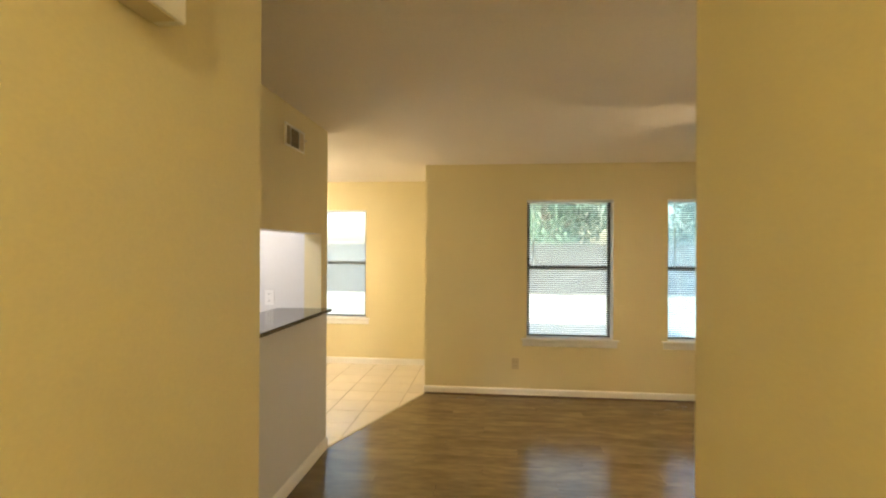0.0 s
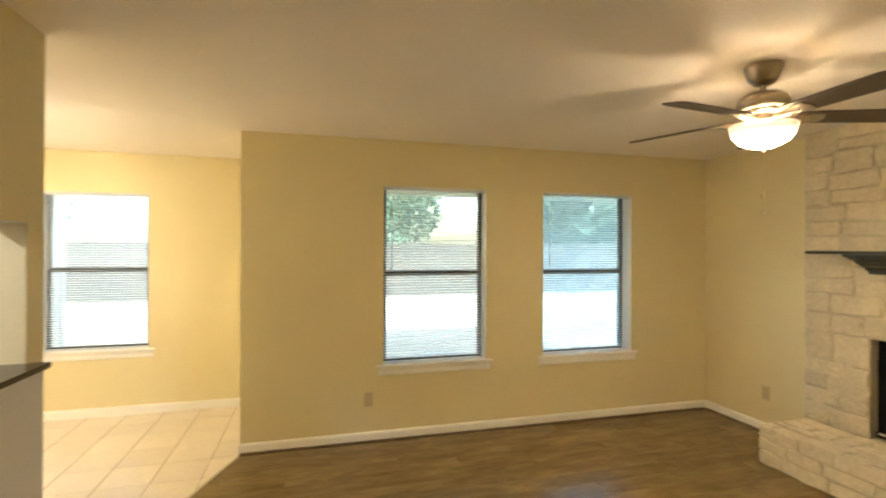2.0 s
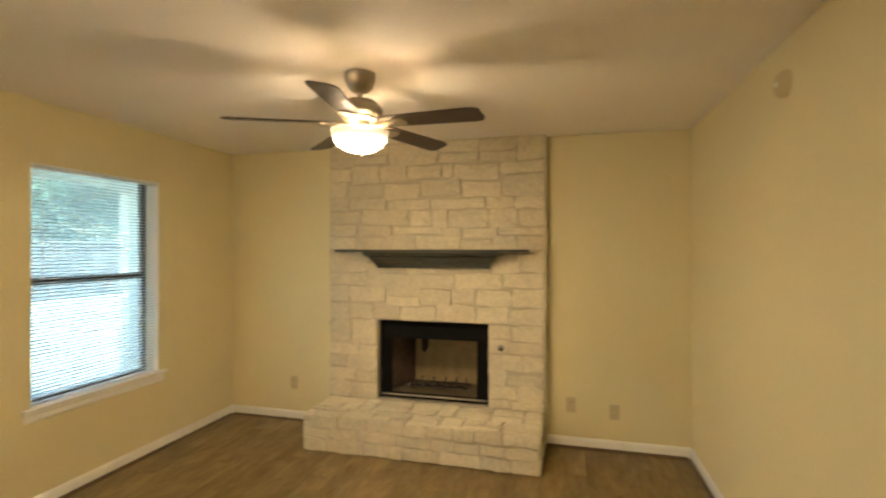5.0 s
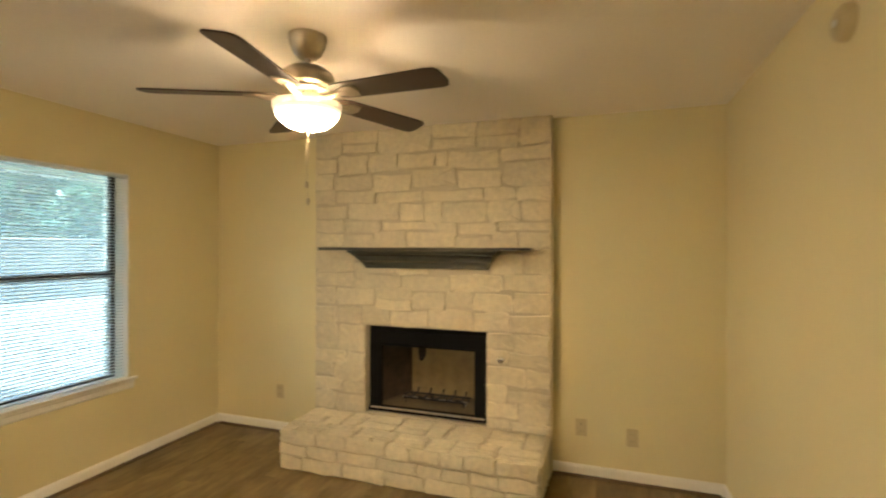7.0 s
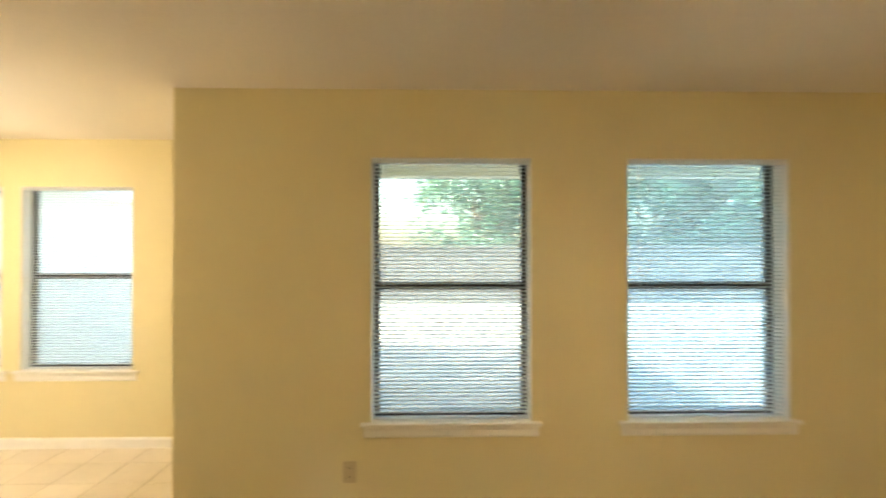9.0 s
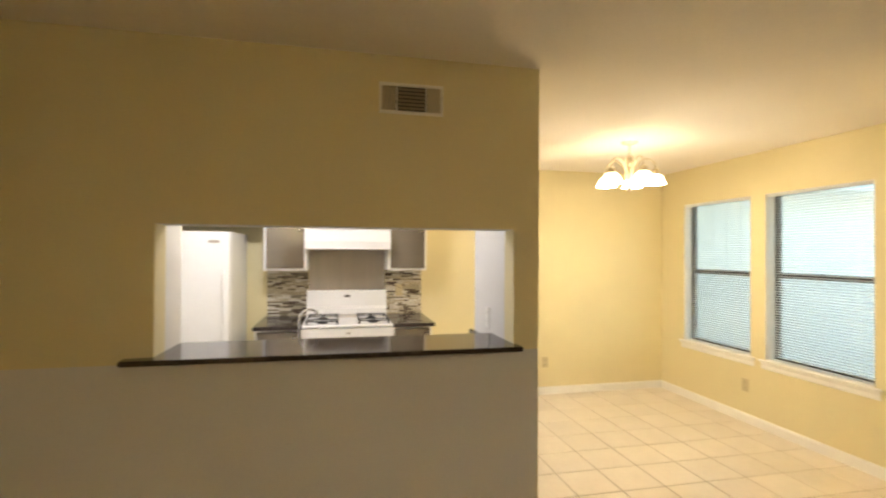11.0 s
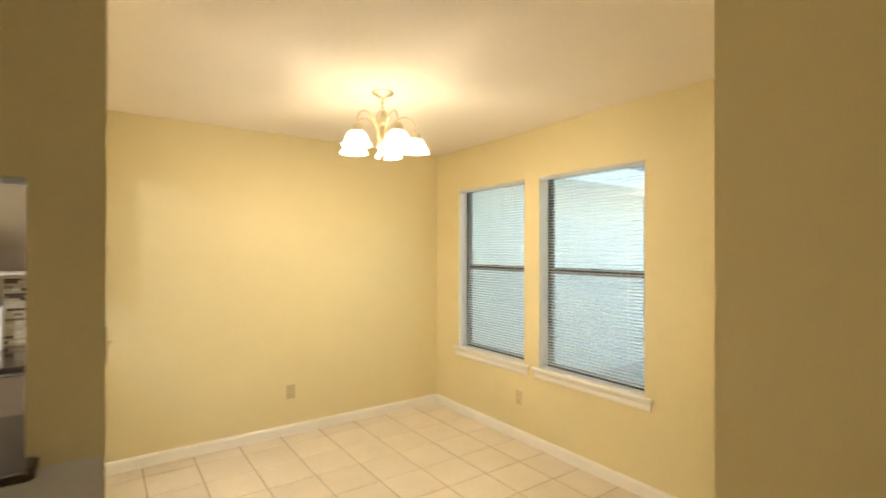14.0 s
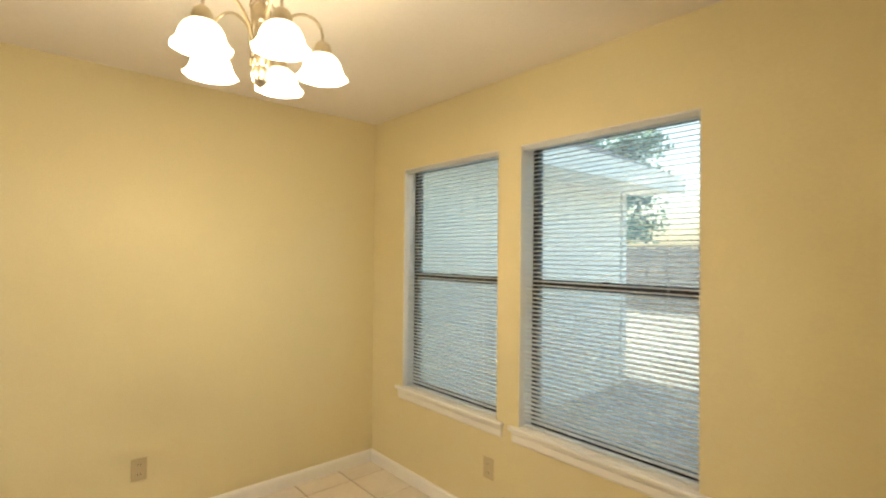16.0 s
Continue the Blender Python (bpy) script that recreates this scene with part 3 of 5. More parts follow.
def tree(name, x, y, height, spread, seed, label, leaves=9000):
    rnd = random.Random(seed)
    t = thing(name, (x, y, G), label, "tree", "trees behind the fence")
    bm = bmesh.new()
    trunk = [(0, 0, 0), (0.08, 0.03, height * 0.2), (-0.05, 0.1, height * 0.42), (0.1, 0.0, height * 0.7)]
    tube(bm, trunk, [0.22, 0.17, 0.13, 0.05], 9)
    tips = []
    for k in range(11):
        an, z = rnd.uniform(0, 6.28), height * rnd.uniform(0.28, 0.62)
        r = spread * rnd.uniform(0.45, 0.95)
        tip = Vector((r * math.cos(an), r * math.sin(an), z + height * rnd.uniform(0.08, 0.3)))
        mid = Vector((tip.x * 0.45, tip.y * 0.45, z + (tip.z - z) * 0.35))
        tube(bm, [(0, 0, z * 0.9), mid, tip], [0.09, 0.06, 0.02], 6)
        tips += [tip, (mid + tip) / 2]
    part("trunk", bm, BARK, t)
    centres = [(tp, spread * rnd.uniform(0.22, 0.42)) for tp in tips] + [(Vector((rnd.uniform(-1, 1) * spread * 0.7, rnd.uniform(-1, 1) * spread * 0.7, height * rnd.uniform(0.17, 0.98))), spread * rnd.uniform(0.2, 0.42)) for _ in range(34)]
    vs, fs = [], []
    for _ in range(leaves):
        c, r = rnd.choice(centres)
        d = Vector((rnd.gauss(0, 1), rnd.gauss(0, 1), rnd.gauss(0, 0.8)))
        p = c + d.normalized() * r * rnd.random() ** 0.45
        s = rnd.uniform(0.08, 0.17)
        q = Euler((rnd.uniform(0, 6.3), rnd.uniform(0, 6.3), rnd.uniform(0, 6.3))).to_matrix()
        k = len(vs)
        for u, v in ((-1, 0), (0, -0.5), (1, 0), (0, 0.5)):
            vs.append(p + q @ Vector((u * s, v * s, 0)))
        fs.append((k, k + 1, k + 2, k + 3))
    me = bpy.data.meshes.new("crown")
    me.from_pydata(vs, [], fs)
    me.materials.append(LEAF)
    crown = new("crown", me)
    crown.parent = t
    tagged(crown, kind="stuff")


for k, (x, y, hh, sp) in enumerate([(2.9, 23.8, 7.0, 3.2), (11.2, 24.2, 7.4, 2.8), (14.0, 23.6, 7.0, 2.9), (18.2, 25, 8.0, 3.4), (23.5, 25, 8.0, 3.6), (-11.9, 24.5, 7.6, 2.6)]):
    tree("tree", x, y, hh, sp, 40 + k, "leafy green tree standing behind the fence")

# plain chase that closes the back of the firebox
for nm, q in (("back", (4.56, 4.66, 2.45, 4.28)), ("south", (EAST + T, 4.56, 2.45, 2.55)), ("north", (EAST + T, 4.56, 4.18, 4.28))):
    setting("chimney_chase_" + nm, a_box(q[0], q[1], q[2], q[3], G, 3.6), SIDING, "pale siding chase behind the fireplace", "wall")
setting("chimney_chase_cap", a_box(EAST + T, 4.70, 2.41, 4.32, 3.6, 3.68), ROOFING, "dark cap on the chimney chase", "roof")

# ---- chimney, hearth and mantel ----
CHX, CY0, CY1 = 3.785, 2.447, 4.285
OY0, OY1, OZ0, OZ1 = 2.893, 3.842, 0.292, 0.953
HX, HY0, HY1, HZ = 3.318, 2.458, 4.265, 0.28


def ashlar(u0, u1, v0, v1, rnd, low=0.17, high=0.30, wide=(0.20, 0.46)):
    """Uneven squared stones that fill a rectangle: bands, columns in them, some split."""
    out, v = [], v0
    while v < v1 - 1e-4:
        h = rnd.uniform(low, high)
        if v1 - v - h < low * 0.7:
            h = v1 - v
        u = u0
        while u < u1 - 1e-4:
            w = rnd.uniform(*wide)
            if u1 - u - w < wide[0] * 0.7:
                w = u1 - u
            if (w < 0.27 and rnd.random() < 0.4) or h < 0.13:
                out.append((u, u + w, v, v + h))
            else:
                s = v + h * rnd.uniform(0.36, 0.64)
                for a0, a1 in ((v, s), (s, v + h)):
                    if w > 0.28 and rnd.random() < 0.42:
                        c = u + w * rnd.uniform(0.35, 0.65)
                        out += [(u, c, a0, a1), (c, u + w, a0, a1)]
                    else:
                        out.append((u, u + w, a0, a1))
            u += w
        v += h
    return out


def stone_block(u0, u1, v0, v1, rnd, put, joint=0.006, deep=0.016, j=0.007):
    """One rough stone: a jittered outline, its edge rounded over, its face a little domed."""
    u0, u1, v0, v1 = u0 + joint, u1 - joint, v0 + joint, v1 - joint
    if u1 - u0 < 0.02 or v1 - v0 < 0.02:
        return None
    c = min(u1 - u0, v1 - v0) * 0.09
    ring = [(u0 + c, v0), ((u0 + u1) / 2, v0), (u1 - c, v0), (u1, v0 + c), (u1, (v0 + v1) / 2), (u1, v1 - c), (u1 - c, v1), ((u0 + u1) / 2, v1), (u0 + c, v1), (u0, v1 - c), (u0, (v0 + v1) / 2), (u0, v0 + c)]
    ring = [(u + rnd.uniform(-j, j), v + rnd.uniform(-j, j)) for u, v in ring]
    mu, mv = (u0 + u1) / 2, (v0 + v1) / 2
    bm = bmesh.new()
    d = deep * rnd.uniform(0.75, 1.15)
    rows = []
    for k, w in ((1.0, 0.0), (0.99, d * 0.7), (0.93, d)):
        rows.append([bm.verts.new(put(mu + (u - mu) * k, mv + (v - mv) * k, w + (rnd.uniform(-0.004, 0.003) if w == d else 0))) for u, v in ring])
    for p, q in zip(rows, rows[1:]):
        for i in range(12):
            bm.faces.new((p[i], p[(i + 1) % 12], q[(i + 1) % 12], q[i]))
    mid = bm.verts.new(put(mu, mv, d * 1.05))
    for i in range(12):
        bm.faces.new((rows[2][i], rows[2][(i + 1) % 12], mid))
    return bm


chim = thing("stone_chimney", (CHX, (CY0 + CY1) / 2, 0), "cream limestone fireplace chimney of rough squared blocks", "fireplace")
CB = CHX + 0.008
off = (CHX, (CY0 + CY1) / 2)
for q in ((CY0, OY0, 0.0, OZ1), (OY1, CY1, 0.0, OZ1), (OY0, OY1, 0.0, OZ0 - 0.01), (CY0, CY1, OZ1, H - 0.001)):
    part("mortar_bed", a_box(CB - off[0], EAST - off[0] - 0.001, q[0] - off[1], q[1] - off[1], q[2], q[3]), MORTAR, chim, "tan mortar")
rnd = random.Random(11)
put_face = lambda u, v, w: (CB - off[0] - w, u - off[1], v)
# courses from the ceiling down: height of the lower joint, then the upright joints from the north edge
COURSES = [
    (2.245, (0.24, 0.55, 0.98, 1.33, 1.62)), (2.118, (0.20, 0.47, 0.72, 1.02, 1.11, 1.48)), (1.987, (0.18, 0.51, 0.82, 1.18, 1.50)),
    (1.874, (0.18, 0.54, 0.92, 1.37, 1.61)), (1.738, (0.29, 0.73, 0.92, 1.07, 1.39, 1.63)), (1.652, (0.26, 0.57, 1.00, 1.19, 1.47)),
    (1.530, (0.26, 0.51, 0.79, 1.17, 1.43, 1.62)), (1.363, (0.34, 0.70, 0.98, 1.41, 1.65)), (1.241, (0.35, 0.74, 1.11, 1.51)),
    (1.092, (0.19, 0.52, 0.83, 1.10, 1.30, 1.59)), (0.956, (0.19, 0.41, 0.66, 0.96, 1.29, 1.55)),
]


def course_stones(courses, top, north, south):
    """Stones of uneven courses; neighbours meet at bed joints that step up and down a little."""
    beds = []
    for z, joints in courses:
        beds.append([rnd.uniform(-0.026, 0.026) for _ in range(9)])
    def bed(k, u):
        if k < 0:
            return top
        t = min(7.99, max(0.0, (north - u) / (north - south) * 8))
        i = int(t)
        return courses[k][0] + (beds[k][i] * (1 - (t - i)) + beds[k][i + 1] * (t - i) if k < len(courses) - 1 else 0.0)
    for k, (z, joints) in enumerate(courses):
        cuts = [north] + [north - d + rnd.uniform(-0.008, 0.008) for d in joints] + [south]
        for u1, u0 in zip(cuts, cuts[1:]):
            mid = (u0 + u1) / 2
            lo, hi = bed(k, mid), bed(k - 1, mid)
            if u1 - u0 > 0.26 and hi - lo > 0.15 and rnd.random() < 0.3:
                s = lo + (hi - lo) * rnd.uniform(0.42, 0.6)
                yield u0, u1, lo, s
                yield u0, u1, s, hi
            else:
                yield u0, u1, lo, hi


LEFT_PIER = [(0.745, (0.21,)), (0.650, (0.28,)), (0.540, (0.16,)), (0.420, (0.24,)), (0.28, (0.19,))]
RIGHT_PIER = [(0.835, (0.19,)), (0.733, (0.16,)), (0.587, (0.27,)), (0.463, (0.14,)), (0.36, (0.22,)), (0.28, (0.17,))]
for layout in ((COURSES, H, CY1, CY0), (LEFT_PIER, 0.956, CY1, OY1), (RIGHT_PIER, 0.956, OY0, CY0)):
    for st in course_stones(*layout):
        bm = stone_block(*st, rnd, put_face, 0.005, 0.013, 0.011)
        if bm:
            part("stone", bm, STONE, chim)
for v in np.arange(0.28, 2.40, 0.18):
    part("stone", a_box(CB - 0.004 - off[0], EAST - 0.002 - off[0], CY0 - off[1] - 0.003, CY0 - off[1] + 0.010, v + 0.003, min(v + 0.177, 2.438)), STONE, chim)
put_l = lambda u, v, w: (u - off[0], CY1 - off[1] + w - 0.012, v)
for v in np.arange(0.28, 2.40, 0.18):
    bm = stone_block(CB - 0.008, EAST - 0.002, v, min(v + 0.18, 2.44), rnd, put_l, 0.004, 0.014, 0.002)
    if bm:
        part("stone", bm, STONE, chim)

hearth = thing("stone_hearth", (HX, (HY0 + HY1) / 2, 0), "raised cream limestone hearth on the wood floor", "hearth")
ho = (HX, (HY0 + HY1) / 2)
part("mortar_bed", a_box(0.014, CHX + 0.01 - HX, HY0 + 0.012 - ho[1], HY1 - 0.012 - ho[1], 0, HZ - 0.012), MORTAR, hearth, "tan mortar")
for v0, v1 in ((0.0, 0.10), (0.10, 0.185), (0.185, HZ)):
    for st in ashlar(HY0, HY1, v0, v1, rnd, v1 - v0, v1 - v0, (0.12, 0.34)):
        bm = stone_block(*st, rnd, lambda u, v, w: (0.014 - w, u - ho[1], v), 0.006, 0.020, 0.009)
        if bm:
            part("stone", bm, STONE, hearth)
for st in ashlar(HY0, HY1, HX + 0.0, CHX, rnd, 0.13, 0.22, (0.11, 0.30)):
    bm = stone_block(*st, rnd, lambda u, v, w: (v - ho[0], u - ho[1], HZ - 0.014 + w * 0.7), 0.010, 0.026, 0.010)
    if bm:
        part("stone", bm, STONE, hearth)
for sgn, yy in ((1, HY1 - 0.014), (-1, HY0 + 0.014)):
    for st in ashlar(HX + 0.01, CHX - 0.0, 0.0, HZ, rnd, 0.28, 0.28):
        bm = stone_block(*st, rnd, lambda u, v, w, s=sgn, q=yy: (u - ho[0], q + s * w - ho[1], v), 0.006, 0.02, 0.004)
        if bm:
            part("stone", bm, STONE, hearth)

# firebox set in the opening
fb = thing("firebox", (CHX, (OY0 + OY1) / 2, OZ0), "black metal firebox with sooty brick lining", "firebox")
w2, hh = (OY1 - OY0) / 2 - 0.004, OZ1 - OZ0 - 0.004
part("hood_panel", a_box(0.075, 0.10, -w2, w2, hh - 0.145, hh, 0.003), BLACKM, fb, "black hood panel")
part("hood_lip", a_box(0.066, 0.0745, -w2, w2, hh - 0.155, hh - 0.140, 0.002), BLACKM, fb)
part("hood_rib", a_box(0.060, 0.0745, -w2 + 0.01, w2 - 0.01, hh - 0.05, hh - 0.04, 0.002), BLACKM, fb)
for s in (-1, 1):
    part("side_panel", a_box(0.07, 0.10, min(s * w2, s * (w2 - 0.10)), max(s * w2, s * (w2 - 0.10)), 0.0, hh - 0.155, 0.002), BLACKM, fb)
part("base_strip", a_box(0.05, 0.10, -w2, w2, 0.0, 0.036, 0.002), BLACKM, fb)
part("chrome_lip", a_box(0.04, 0.052, -w2 + 0.02, w2 - 0.02, 0.022, 0.037, 0.002), CHROME, fb, "bright metal lip")
iw, dp = w2 - 0.10, 0.50
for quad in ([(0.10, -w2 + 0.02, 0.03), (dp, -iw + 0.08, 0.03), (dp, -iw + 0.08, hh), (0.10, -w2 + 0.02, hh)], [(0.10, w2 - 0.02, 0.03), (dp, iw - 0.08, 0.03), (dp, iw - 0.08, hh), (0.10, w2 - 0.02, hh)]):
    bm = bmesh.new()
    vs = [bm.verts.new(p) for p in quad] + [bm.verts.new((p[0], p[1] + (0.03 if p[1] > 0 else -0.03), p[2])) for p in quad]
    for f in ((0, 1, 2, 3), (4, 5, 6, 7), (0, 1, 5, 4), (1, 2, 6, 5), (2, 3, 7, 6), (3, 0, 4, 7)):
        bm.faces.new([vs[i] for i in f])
    part("brick_side", bm, SIDEBRICK, fb, "dark brown brick side")
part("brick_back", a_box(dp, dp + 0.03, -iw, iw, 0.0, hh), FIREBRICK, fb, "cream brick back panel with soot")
part("floor_plate", a_box(0.08, dp, -w2, w2, -0.006, 0.026), ASH, fb, "ash-dusted firebox floor")
part("top_plate", a_box(0.10, dp + 0.03, -w2, w2, hh - 0.02, hh + 0.002), BLACKM, fb)
part("shell", a_box(dp + 0.032, dp + 0.06, -w2 - 0.02, w2 + 0.02, -0.02, hh + 0.02), BLACKM, fb)
for s in (-1, 1):
    part("shell_side", a_box(0.11, dp, min(s * w2, s * (w2 + 0.03)), max(s * w2, s * (w2 + 0.03)), -0.02, hh + 0.02), BLACKM, fb)
part("damper_mark", prism(bmesh.new(), [(0.20 + 0.042 * math.cos(k * 0.449) * rnd.uniform(0.75, 1.15), 0.40 + 0.10 * math.sin(k * 0.449) * rnd.uniform(0.8, 1.15)) for k in range(14)], "x", dp - 0.003, dp - 0.0005), SOOT, fb, "black soot patch")
grate = thing("gas_grate", (CHX + 0.30, (OY0 + OY1) / 2, OZ0 + 0.026), "black iron gas log grate in the firebox", "grate")
for k in range(5):
    yy = (-0.21, -0.12, -0.02, 0.09, 0.20)[k]
    part("bar", tube(bmesh.new(), [(-0.085, yy + 0.030, 0.052 + 0.008 * (k % 2)), (-0.095, yy + 0.026, 0.066 + 0.012 * (k % 3)), (-0.10, yy + 0.012 * (k % 3 - 1), (0.062, 0.10, 0.070, 0.055, 0.088)[k]), (-0.095, yy, 0.05), (0.0, yy, 0.035), (0.11, yy, 0.045), (0.13, yy, 0.07)], 0.007, 6), IRON, grate)
for xx in (-0.06, 0.08):
    part("cross_bar", tube(bmesh.new(), [(xx, -0.26, 0.036), (xx, 0.26, 0.036)], 0.007, 6), IRON, grate)
for xx in (-0.06, 0.08):
    for yy in (-0.24, 0.24):
        part("leg", tube(bmesh.new(), [(xx, yy, 0.036), (xx, yy, 0.0)], 0.006, 6), IRON, grate)
part("burner_pipe", tube(bmesh.new(), [(0.02, 0.30, 0.012), (0.02, -0.24, 0.012), (-0.03, -0.24, 0.012)], 0.009, 8), STEEL, grate)

# mantel shelf with crown moulding
MT = 1.546
mantel = thing("mantel_shelf", (CHX, 3.351, 1.392), "charcoal painted wooden mantel shelf with crown moulding", "mantel")
part("shelf", a_box(-0.185, 0.006, -0.79, 0.79, MT - 1.392 - 0.020, MT - 1.392, 0.004, 2), MANTEL, mantel, "thin dark shelf board")
steps = [(0.0, 0.0), (0.026, 0.0), (0.030, 0.004), (0.030, 0.018), (0.040, 0.021), (0.044, 0.034), (0.054, 0.046), (0.070, 0.056), (0.072, 0.064), (0.084, 0.067), (0.090, 0.082), (0.104, 0.094), (0.122, 0.101), (0.124, 0.110), (0.140, 0.113), (0.146, 0.124), (0.146, 0.133)]
bm = bmesh.new()
rows = []
for d, z in steps:
    hy = 0.475 + max(0.0, d - 0.03) * 0.75
    rows.append([bm.verts.new(p) for p in ((0.006, -hy, z), (-d - 0.006, -hy, z), (-d - 0.006, hy, z), (0.006, hy, z))])
for p, q in zip(rows, rows[1:]):
    for i in range(4):
        bm.faces.new((p[i], p[(i + 1) % 4], q[(i + 1) % 4], q[i]))
bm.faces.new(rows[0][::-1]), bm.faces.new(rows[-1])
part("crown_moulding", bm, MANTEL, mantel)
gk = thing("gas_key_valve", (CHX - 0.008, 2.790, 0.768), "round chrome gas key valve in the stone", "valve")
prof = [(0.0, 0.022), (0.008, 0.022), (0.010, 0.012), (0.024, 0.010), (0.028, 0.0), (0.0, -0.002)]
bm = lathe(bmesh.new(), prof, 20)
bmesh.ops.rotate(bm, verts=bm.verts[:], matrix=Matrix.Rotation(radians(-90), 3, "Y"))
part("escutcheon", bm, CHROME, gk, smooth=True)
part("socket", tube(bmesh.new(), [(-0.012, 0, 0), (-0.026, 0, 0)], 0.006, 8), DARKSLOT, gk)

# ---- ceiling fan ----
fan = thing("ceiling_fan", (FAN[0], FAN[1], H), "brushed nickel ceiling fan, five dark blades, lit bowl", "ceiling fan")
part("canopy", lathe(bmesh.new(), [(0.0, 0.0), (0.079, 0.0), (0.079, -0.014), (0.074, -0.040), (0.060, -0.072), (0.040, -0.092), (0.020, -0.097), (0.0, -0.097)], 36), NICKEL, fan, smooth=True)
part("downrod", lathe(bmesh.new(), [(0.0, -0.09), (0.013, -0.09), (0.013, -0.13), (0.026, -0.132), (0.028, -0.14), (0.0, -0.14)], 20), NICKEL, fan, smooth=True)
part("motor_housing", lathe(bmesh.new(), [(0.0, -0.130), (0.040, -0.131), (0.078, -0.140), (0.104, -0.158), (0.113, -0.176), (0.113, -0.196), (0.106, -0.212), (0.088, -0.222), (0.0, -0.222)], 40), NICKEL, fan, smooth=True)
part("flywheel", lathe(bmesh.new(), [(0.0, -0.222), (0.082, -0.223), (0.088, -0.231), (0.070, -0.242), (0.050, -0.246), (0.0, -0.246)], 32), NICKEL, fan, smooth=True)
part("switch_housing", lathe(bmesh.new(), [(0.0, -0.244), (0.050, -0.245), (0.056, -0.258), (0.060, -0.270), (0.054, -0.276), (0.0, -0.278)], 32), NICKEL, fan, smooth=True)
outer = [(0.144, -0.290), (0.143, -0.302), (0.139, -0.316), (0.128, -0.340), (0.109, -0.362), (0.080, -0.382), (0.046, -0.394), (0.012, -0.398)]
rim, outer = outer[:3], outer[2:]
rim[2] = (rim[2][0] + 0.0002, rim[2][1] + 0.0005)
inner = [(r - 0.002, z + 0.002) for r, z in outer[::-1]]
part("glass_rim", lathe(bmesh.new(), rim + [(r - 0.002, z) for r, z in rim[::-1]] + [rim[0]], 40), RIM, fan, "thin cream glass rim", smooth=True)
# opaque liner added unseen inside the bowl, keeps its glow off the ceiling
liner = [(r - 0.003, z + 0.003) for r, z in outer]
part("bowl_inside", lathe(bmesh.new(), liner + [(r - 0.002, z + 0.002) for r, z in liner[::-1]] + [liner[0]], 40), LINER, fan, smooth=True)
part("glass_bowl", lathe(bmesh.new(), outer + inner + [outer[0]], 40), BOWL, fan, "glowing frosted glass bowl", smooth=True)
part("bowl_rod", tube(bmesh.new(), [(0, 0, -0.272), (0, 0, -0.40)], 0.005, 8), NICKEL, fan)
part("finial", lathe(bmesh.new(), [(0.0, -0.393), (0.018, -0.396), (0.020, -0.402), (0.010, -0.409), (0.006, -0.416), (0.0, -0.419)], 20), NICKEL, fan, smooth=True)
for cx, zz in ((0.014, -0.615), (-0.012, -0.69)):
    part("pull_chain", tube(bmesh.new(), [(cx * 0.6, cx * 0.5, -0.40), (cx, cx, -0.46), (cx, cx, zz)], 0.0010, 5), BRASS, fan)
    part("chain_fob", lathe(bmesh.new(), [(0.0, zz + 0.004), (0.006, zz), (0.008, zz - 0.014), (0.004, zz - 0.026), (0.0, zz - 0.028)], 12, (cx, cx, 0)), BRASS, fan, smooth=True)
blade_bm = bmesh.new()
out = [(0.128, -0.018), (0.134, -0.036), (0.150, -0.050), (0.185, -0.059), (0.59, -0.069), (0.628, -0.063), (0.643, -0.045), (0.650, 0.03), (0.638, 0.057), (0.613, 0.066), (0.185, 0.054), (0.150, 0.046), (0.134, 0.034), (0.128, 0.016)]
prism(blade_bm, out, "z", -0.003, 0.003)
blade_me = mesh_of("blade", blade_bm, BLADE)
arm_bm = bmesh.new()
prism(arm_bm, [(0.075, -0.016), (0.13, -0.012), (0.17, -0.020), (0.205, -0.040), (0.250, -0.036), (0.262, 0.0), (0.250, 0.036), (0.205, 0.040), (0.17, 0.020), (0.13, 0.012), (0.075, 0.016)], "z", -0.0095, -0.0035)
tube(arm_bm, [(0.065, 0, -0.012), (0.10, 0, -0.020), (0.15, 0, -0.016), (0.20, 0, -0.008)], 0.009, 8)
arm_me = mesh_of("blade_arm", arm_bm, NICKEL)
for k in range(5):
    m = pose(0, 0, -0.251, 0, 0, 119 + 72 * k) @ pose(0, 0, 0, -11, 1.5, 0)
    ob = new("blade", blade_me)
    ob.parent, ob.matrix_basis = fan, m
    arm = new("blade_arm", arm_me)
    arm.parent, arm.matrix_basis = ob, Matrix.Identity(4)

# ---- chandelier ----
ch = thing("chandelier", (CHAND[0], CHAND[1], H), "brass chandelier with five lit frosted bell shades", "chandelier")
part("canopy", lathe(bmesh.new(), [(0.0, 0.0), (0.066, 0.0), (0.066, -0.006), (0.058, -0.014), (0.030, -0.024), (0.010, -0.030), (0.0, -0.031)], 32), BRASS, ch, smooth=True)
for k in range(3):
    bm = bmesh.new()
    zc = -0.047 - 0.030 * k
    ring = [(0.009 * math.cos(t) if k % 2 else 0.0, 0.0 if k % 2 else 0.009 * math.cos(t), zc + 0.019 * math.sin(t)) for t in np.linspace(0, 2 * math.pi, 17)]
    part("chain_link", tube(bm, ring, 0.0026, 6), BRASS, ch)
